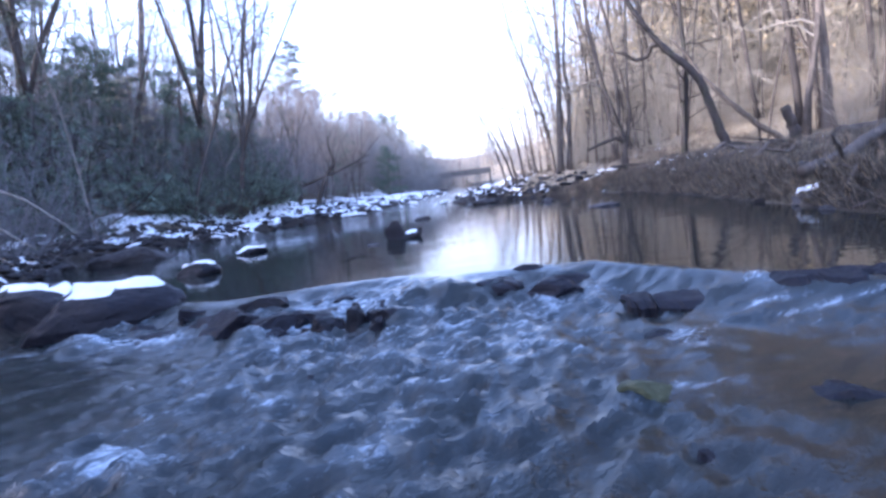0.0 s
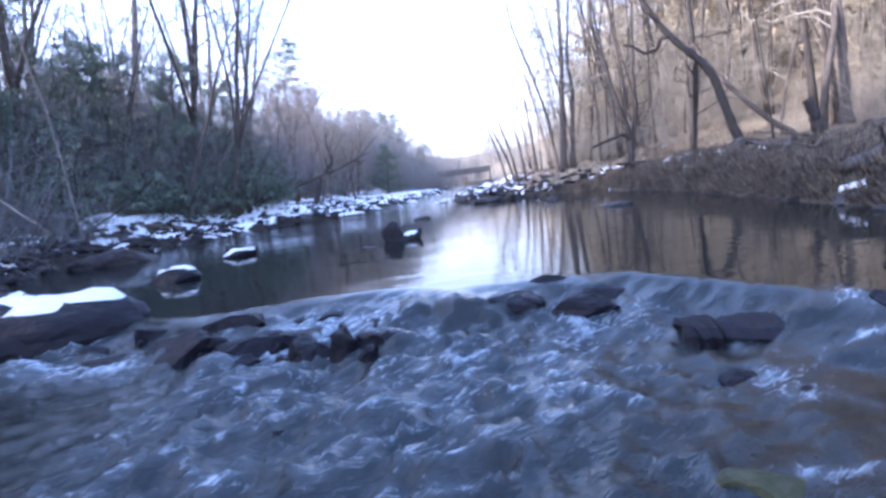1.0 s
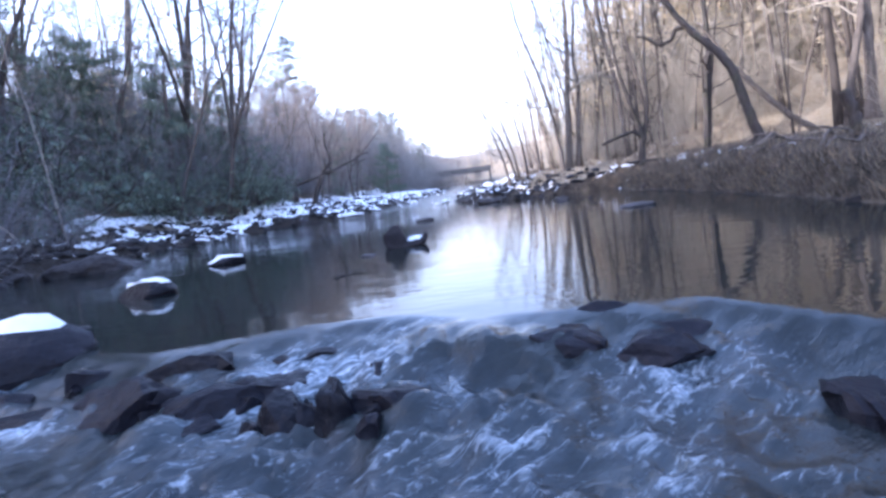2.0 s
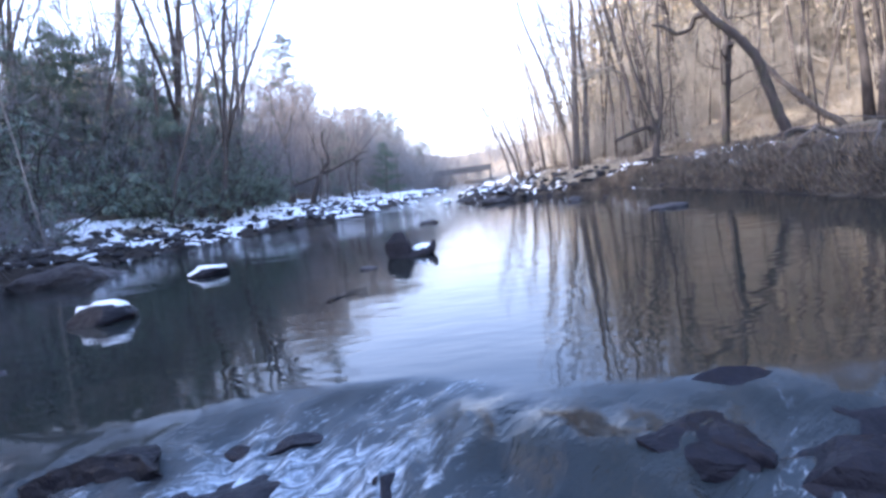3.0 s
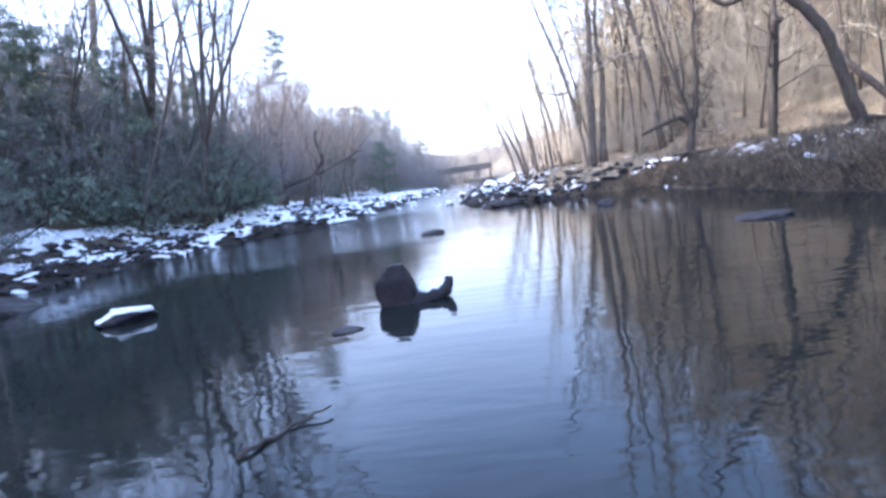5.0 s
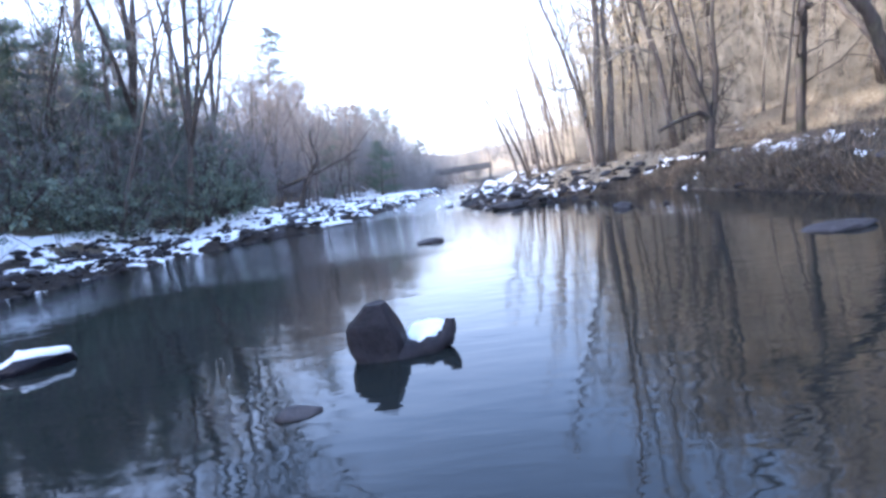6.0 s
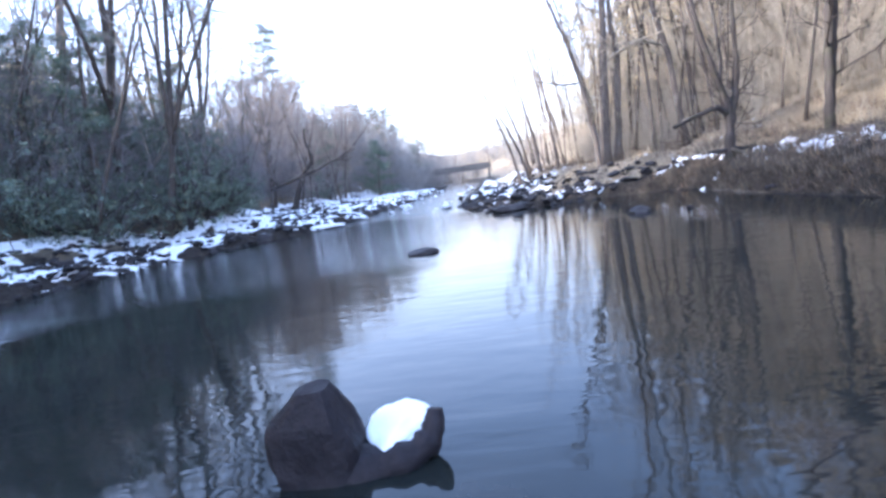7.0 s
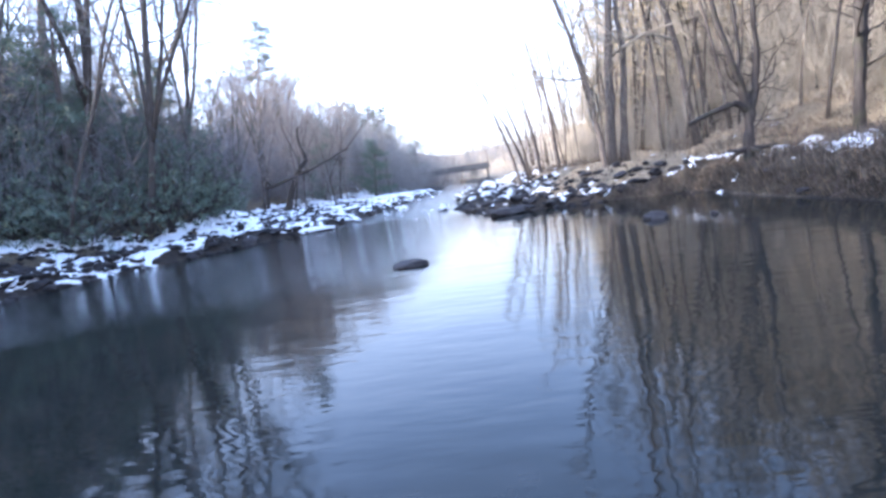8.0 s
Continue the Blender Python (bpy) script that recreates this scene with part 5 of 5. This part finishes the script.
slab_ledge("rock_ledge", 431, [(2.20, 3.52, 0), (2.55, 3.50, 0.0), (3.34, 3.40, -0.01)], 0.24, -0.085, -0.30, "long wet flat dark ledge across the stream", (0.0, 0.24, 1.0), 0.006)
slab_ledge("rock_ledge", 433, [(3.0, 3.42, -0.02), (3.3, 3.25, -0.01), (3.7, 3.05, 0.0), (4.4, 2.75, 0.0), (5.1, 2.5, 0.0)], 0.22, 0.01, -0.30, "low wet ledge reaching to the earth bank")
slab_ledge("rock_ledge", 435, [(2.4, 4.25, -0.07), (2.8, 4.0, -0.06), (3.1, 3.75, -0.05)], 0.18, 0.02, -0.25, "low dark ledge awash at the lip of the pool")
for i, (x, y, z, a) in enumerate([(2.28, 3.10, -0.215, 0.10), (2.42, 2.92, -0.22, 0.11), (2.62, 3.12, -0.225, 0.1)]):
    put(stone("rapids_rock", 436 + i, (a * 1.2, a, a * 0.6), rock_wet, "small wet rock breaking the rapids", "rock", "rocks in the rapids", 3, bumpy=0.12), x, y, z, i)
put(stone("mossy_stone", 432, (0.12, 0.09, 0.08), rock_material("rock_mossy", (0.03, 0.035, 0.02), (0.09, 0.10, 0.055), (0.17, 0.17, 0.11), 0.45),
          "olive mossy stone in the shallow run", "rock", "", 3), 1.96, 2.36, -0.172, 0.2)
for i, (x, y, z, a) in enumerate([(2.6, 2.25, -0.21, 0.13), (1.5, 1.9, -0.23, 0.12), (0.4, 3.0, -0.235, 0.12), (-0.3, 2.7, -0.25, 0.12), (2.9, 1.6, -0.22, 0.14), (2.0, 1.95, -0.2, 0.1), (0.0, 3.3, -0.22, 0.1)]):
    put(stone("sunken_stone", 440 + i, (a, a * 0.8, a * 0.62), rock_wet, "dark stone just breaking the shallow water", "rock", "stones in the shallow run", 3, bumpy=0.2, cuts=6), x, y, z - 0.005, i * 0.8)
put(stone("shore_boulder", 449, (1.0, 0.6, 0.5), rock_dark, "low dark brown boulder at the water's edge of the snowy shore", "rock", "", 4, bumpy=0.16, cuts=9), -7.0, 11.5, 0.0, 0.5)
put(stone("snowy_boulder", 450, (0.85, 0.50, 0.32), rock_wet, "dark boulder with a thick drift of snow", "rock", "", 4, snow_depth=0.06, cuts=7, least=0.80, patch=0.12), -2.25, 4.75, -0.06, 0.35)
put(stone("snowy_boulder", 451, (0.95, 0.6, 0.36), rock_wet, "dark boulder with snow along its back", "rock", "", 4, snow_depth=0.05, cuts=8, least=0.82, patch=0.25), -3.6, 5.3, -0.06, -0.2)
put(stone("shore_boulder", 452, (0.8, 0.5, 0.28), rock_wet, "dark wet boulder beside the rapids", "rock", "", 4, cuts=14, near=0.4, bumpy=0.14), -2.2, 5.7, -0.16, 0.5)
put(stone("snowy_slab", 453, (0.30, 0.20, 0.16), rock_wet, "dark rock in the pool with a snow cap", "rock", "", 4, snow_depth=0.04, cuts=8, least=0.72, patch=0.15), -2.6, 7.0, 0.01, 0.3)
put(stone("snowy_slab", 454, (0.33, 0.22, 0.13), rock_wet, "low flat rock in the pool under snow", "rock", "", 4, snow_depth=0.04, cuts=8, least=0.72, patch=0.1), -3.2, 9.8, 0.02, 0.15)
put(stone("pool_rock", 455, (0.28, 0.16, 0.10), rock_dark, "low rounded dark rock in the pool", "rock", "rocks in the pool", 3, flat=False), -0.47, 15.1, 0.01, 0.1)
put(stone("pool_rock", 456, (0.12, 0.09, 0.035), rock_dark, "small flat dark rock awash in the pool", "rock", "rocks in the pool", 3, flat=False), -0.43, 8.34, 0.005, 0.1)
put(stone("pool_rock", 457, (0.22, 0.15, 0.13), rock_dark, "dark pointed rock in the pool", "rock", "rocks in the pool", 3), 3.45, 16.8, 0.0, 0.1)
put(stone("pool_rock", 458, (0.10, 0.08, 0.05), rock_dark, "small dark rock in the pool", "rock", "rocks in the pool", 2), 4.17, 16.3, 0.01, 0.4)
put(stone("pool_rock", 459, (0.42, 0.25, 0.06), rock_dark, "flat dark slab awash near the earth bank", "rock", "rocks in the pool", 3), 3.95, 11.2, 0.01, 0.1)
put(stone("pool_rock", 460, (0.75, 0.3, 0.09), rock_dry, "pale flat slab at the foot of the earth bank", "rock", "rocks in the pool", 3), 6.25, 16.1, 0.04, 1.4)
put(stone("pool_rock", 461, (0.4, 0.3, 0.27), rock_dark, "dark rock at the edge of the snowy shore", "rock", "rocks in the pool", 3), -7.6, 25.5, 0.05, 0.4)
put(stone("snowy_slab", 462, (1.1, 0.35, 0.14), rock_dark, "long low slab of shore rock under snow", "rock", "", 3, snow_depth=0.08, least=0.3), -6.1, 27.7, 0.05, 0.5)
put(stone("pool_rock", 463, (0.55, 0.3, 0.2), rock_dark, "dark rock at the tip of the stony bar", "rock", "rocks in the pool", 3), 1.4, 22.6, 0.03, 0.1)


# stump-like boulder with an arm
STUMP = [(-0.30, -0.155, 0.18), (0.0, -0.16, 0.17), (0.15, -0.178, 0.15), (0.24, -0.192, 0.108), (0.335, -0.08, 0.062), (0.352, -0.07, 0.05)]   # height, reach to either side


def armed_boulder():
    rise = np.array(STUMP)
    levels, ring = 26, 22
    v, f = [], []
    for i, z in enumerate(np.linspace(-0.30, 0.352, levels)):
        x0, x1 = np.interp(z, rise[:, 0], rise[:, 1]), np.interp(z, rise[:, 0], rise[:, 2])
        for k in range(ring):
            a = k * 2 * math.pi / ring
            c, w = math.cos(a), math.sin(a)
            q = (abs(c) ** 4 + abs(w) ** 4) ** (-1 / 4)
            n = noise.fractal(Vector((c * 1.3, w * 1.3, z * 5.5)), 1.0, 2.0, 4) + 0.5 * noise.noise(Vector((c * 3, w * 3, z * 14)))
            q *= 1 + 0.075 * n
            v.append(((x0 + x1) / 2 + (x1 - x0) / 2 * c * q, (0.02 + 0.7 * (x1 - x0) / 2) * w * q, z + 0.012 * noise.noise(Vector((c * 4, w * 4, z * 3)))))
    for i in range(levels - 1):
        for k in range(ring):
            a, b = i * ring + k, i * ring + (k + 1) % ring
            f.append((a, b, b + ring, a + ring))
    f.append(tuple(range(ring - 1, -1, -1)))
    f.append(tuple((levels - 1) * ring + k for k in range(ring)))
    v = np.array(v) * (0.965, 1.0, 0.955)
    sh = Shape()
    sh.add(v, f)
    arm = Shape()
    rr = np.random.default_rng(5)
    line = np.array([(0.02, 0.0, -0.02), (0.14, -0.03, 0.01), (0.24, -0.04, 0.035), (0.33, -0.02, 0.055), (0.385, 0.02, 0.09), (0.405, 0.05, 0.14), (0.41, 0.06, 0.18)])
    tt = np.linspace(0, 6, 22)
    fine = np.stack([np.interp(tt, range(7), line[:, c]) for c in range(3)], 1)
    fine[1:-1] = (fine[:-2] + 2 * fine[1:-1] + fine[2:]) / 4
    arm.tube(fine, np.interp(tt, range(7), [0.13, 0.10, 0.068, 0.054, 0.049, 0.043, 0.028]) * (1 + 0.09 * rr.normal(0, 1, 22)), 11)
    ob = tagged(new("stump_rock", sh.mesh("stump_rock", rock_stump, True)), "dark weathered stump-shaped rock standing in the pool", "rock")
    part("arm", arm, rock_stump, ob, "curved dark wooden arm")
    v, f = rough_stone(472, (0.20, 0.24, 0.13), 3, 9, 0.12)
    shelf = Shape()
    shelf.add(v + np.array([0.22, 0.14, -0.02]), f)
    part("shelf", shelf, rock_stump, ob, "low dark shelf of the rock", True)
    v, f = rough_stone(471, (0.135, 0.22, 0.055), 4, 12, 0.16)
    sn = Shape()
    sn.add(v + np.array([0.265, 0.17, 0.098]) + np.array([0, 0, 0.05]) * v[:, 1:2], f)
    part("snow_cap", sn, snow, ob, "sloping pillow of snow")
    return ob


stump = put(armed_boulder(), -0.155, 9.05, -0.03, 0.0)
stump.scale = (1.03, 1.03, 1.03)


# ---- driftwood and roots on the sunny bank ----
def over_ground(lines, lift):
    """Lines laid along the bank, each point lifted by its own height."""
    return [([(x, y, float(ground_height(x, y)) + h * lift) for x, y, h in pts], r0, r1) for pts, r0, r1 in lines]


def driftwood(name, label, lines, material, seed, twigs=0):
    ob = thing(name, label, "driftwood", at=tuple(lines[0][0][0]))
    r = np.random.default_rng(seed)
    base = np.array(lines[0][0][0], float)
    for pts, r0, r1 in lines:
        p = np.array(pts, float) - base
        tt = np.linspace(0, len(p) - 1, 4 * len(p))
        fine = np.stack([np.interp(tt, range(len(p)), p[:, c]) for c in range(3)], 1)
        fine[1:-1] = 0.25 * fine[:-2] + 0.5 * fine[1:-1] + 0.25 * fine[2:] + r.normal(0, 0.008, fine[1:-1].shape)
        sh = Shape()
        sh.tube(fine, np.linspace(r0, r1, len(fine)) * (1 + 0.08 * r.normal(0, 1, len(fine))), 8)
        part("bough" if len(ob.children) else "log", sh, material, ob)
    return ob


driftwood("root_tangle", "tangle of bare grey roots hanging from the bank", over_ground(
    [([(8.3, 12.9, 0.05), (7.8, 12.5, 0.16), (7.2, 12.2, 0.22), (6.7, 11.9, 0.35), (6.3, 11.7, 0.4)], 0.050, 0.017), ([(7.3, 12.2, 0.2), (6.9, 12.2, 0.1), (6.5, 12.1, 0.12), (6.1, 12.0, 0.1)], 0.033, 0.014),
     ([(8.1, 12.3, 0.1), (7.5, 11.6, 0.2), (6.9, 10.9, 0.16), (6.3, 10.4, 0.14)], 0.039, 0.011), ([(7.9, 11.6, 0.1), (7.3, 11.1, 0.3), (6.7, 10.8, 0.48), (6.4, 10.9, 0.6)], 0.028, 0.008),
     ([(7.7, 11.0, 0.06), (7.1, 10.3, 0.18), (6.4, 9.8, 0.2), (6.0, 9.4, 0.15)], 0.033, 0.011), ([(7.0, 11.0, 0.2), (6.8, 11.4, 0.35), (6.4, 11.5, 0.3)], 0.019, 0.007),
     ([(7.6, 12.4, 0.18), (7.2, 12.7, 0.3), (6.7, 12.8, 0.28), (6.4, 13.1, 0.1)], 0.022, 0.007), ([(6.7, 11.9, 0.35), (6.5, 12.3, 0.45), (6.2, 12.5, 0.4)], 0.017, 0.006)], 1.0), bark, 51)
driftwood("fallen_log", "snow-dusted grey log lying on the bank", over_ground(
    [([(5.5, 7.25, 0.16), (6.3, 7.7, 0.17), (7.4, 8.2, 0.14), (8.6, 8.6, 0.10)], 0.085, 0.075), ([(6.3, 7.7, 0.08), (6.0, 7.3, 0.3), (5.7, 7.0, 0.4)], 0.035, 0.015)], 1.0), bark_wood, 52)
put(stone("snowy_boulder", 465, (0.32, 0.26, 0.2), rock_dark, "dark boulder at the foot of the bank with snow on top", "rock", "", 4, snow_depth=0.05, cuts=9, least=0.7, patch=0.2), 5.5, 6.95, 0.05, 0.3)
driftwood("fallen_log", "broken grey log on top of the bank",
          over_ground([([(8.6, 11.2, 0.10), (9.2, 11.35, 0.13), (9.9, 11.5, 0.10), (10.8, 11.7, 0.08)], 0.12, 0.09), ([(8.9, 10.6, 0.08), (9.4, 11.0, 0.2), (10, 11.4, 0.35), (10.5, 11.8, 0.5)], 0.07, 0.035)], 1.0), bark_wood, 53)
driftwood("fallen_log", "dark log lying among leaves on the bank",
          over_ground([([(9.3, 21.8, 0.08), (9.8, 21.7, 0.10), (10.3, 21.6, 0.08)], 0.085, 0.06)], 1.0), bark_dark, 54)
driftwood("drift_stick", "thin dark stick afloat in the pool", [([(-0.40, 6.69, 0.004), (-0.29, 6.90, 0.012), (-0.14, 7.02, 0.03)], 0.010, 0.005), ([(-0.29, 6.9, 0.012), (-0.33, 7.0, 0.03)], 0.006, 0.003)], bark_dark, 57)
driftwood("drift_branch", "pale bare branches arching over the shaded shore",
          [([(-8.6, 10.2, 1.9), (-7.6, 9.8, 1.55), (-6.8, 9.5, 1.1), (-6.4, 9.4, 0.8)], 0.02, 0.006), ([(-8.8, 9.6, 1.5), (-7.8, 9.3, 1.05), (-7.0, 9.1, 0.6)], 0.028, 0.008),
           ([(-8.8, 9.2, 1.2), (-7.9, 9.0, 0.7), (-7.3, 8.9, 0.35)], 0.025, 0.008)], bark_pale, 55)


# ---- footbridge far upstream ----
def slab(sh, x0, x1, y0, y1, z0, z1):
    v = [(x, y, z) for x in (x0, x1) for y in (y0, y1) for z in (z0, z1)]
    sh.add(v, [(0, 1, 3, 2), (4, 6, 7, 5), (0, 4, 5, 1), (2, 3, 7, 6), (0, 2, 6, 4), (1, 5, 7, 3)])


bridge = thing("bridge", "grey weathered bridge deck across the far stream", "bridge", at=(0, 100, 0))
for name, box in (("deck", (-12, 3.4, -1.6, 1.6, 4.0, 4.45)), ("beam", (-12, 3.4, -1.7, -1.45, 3.6, 4.6)), ("beam", (-12, 3.4, 1.45, 1.7, 3.6, 4.6)),
                  ("pier", (-10.5, -9, -1.3, 1.3, -0.5, 3.9)), ("pier", (3.0, 3.35, 0.6, 1.3, -0.5, 3.9))):
    sh = Shape()
    slab(sh, *box)
    part(name, sh, concrete, bridge, flat=True)
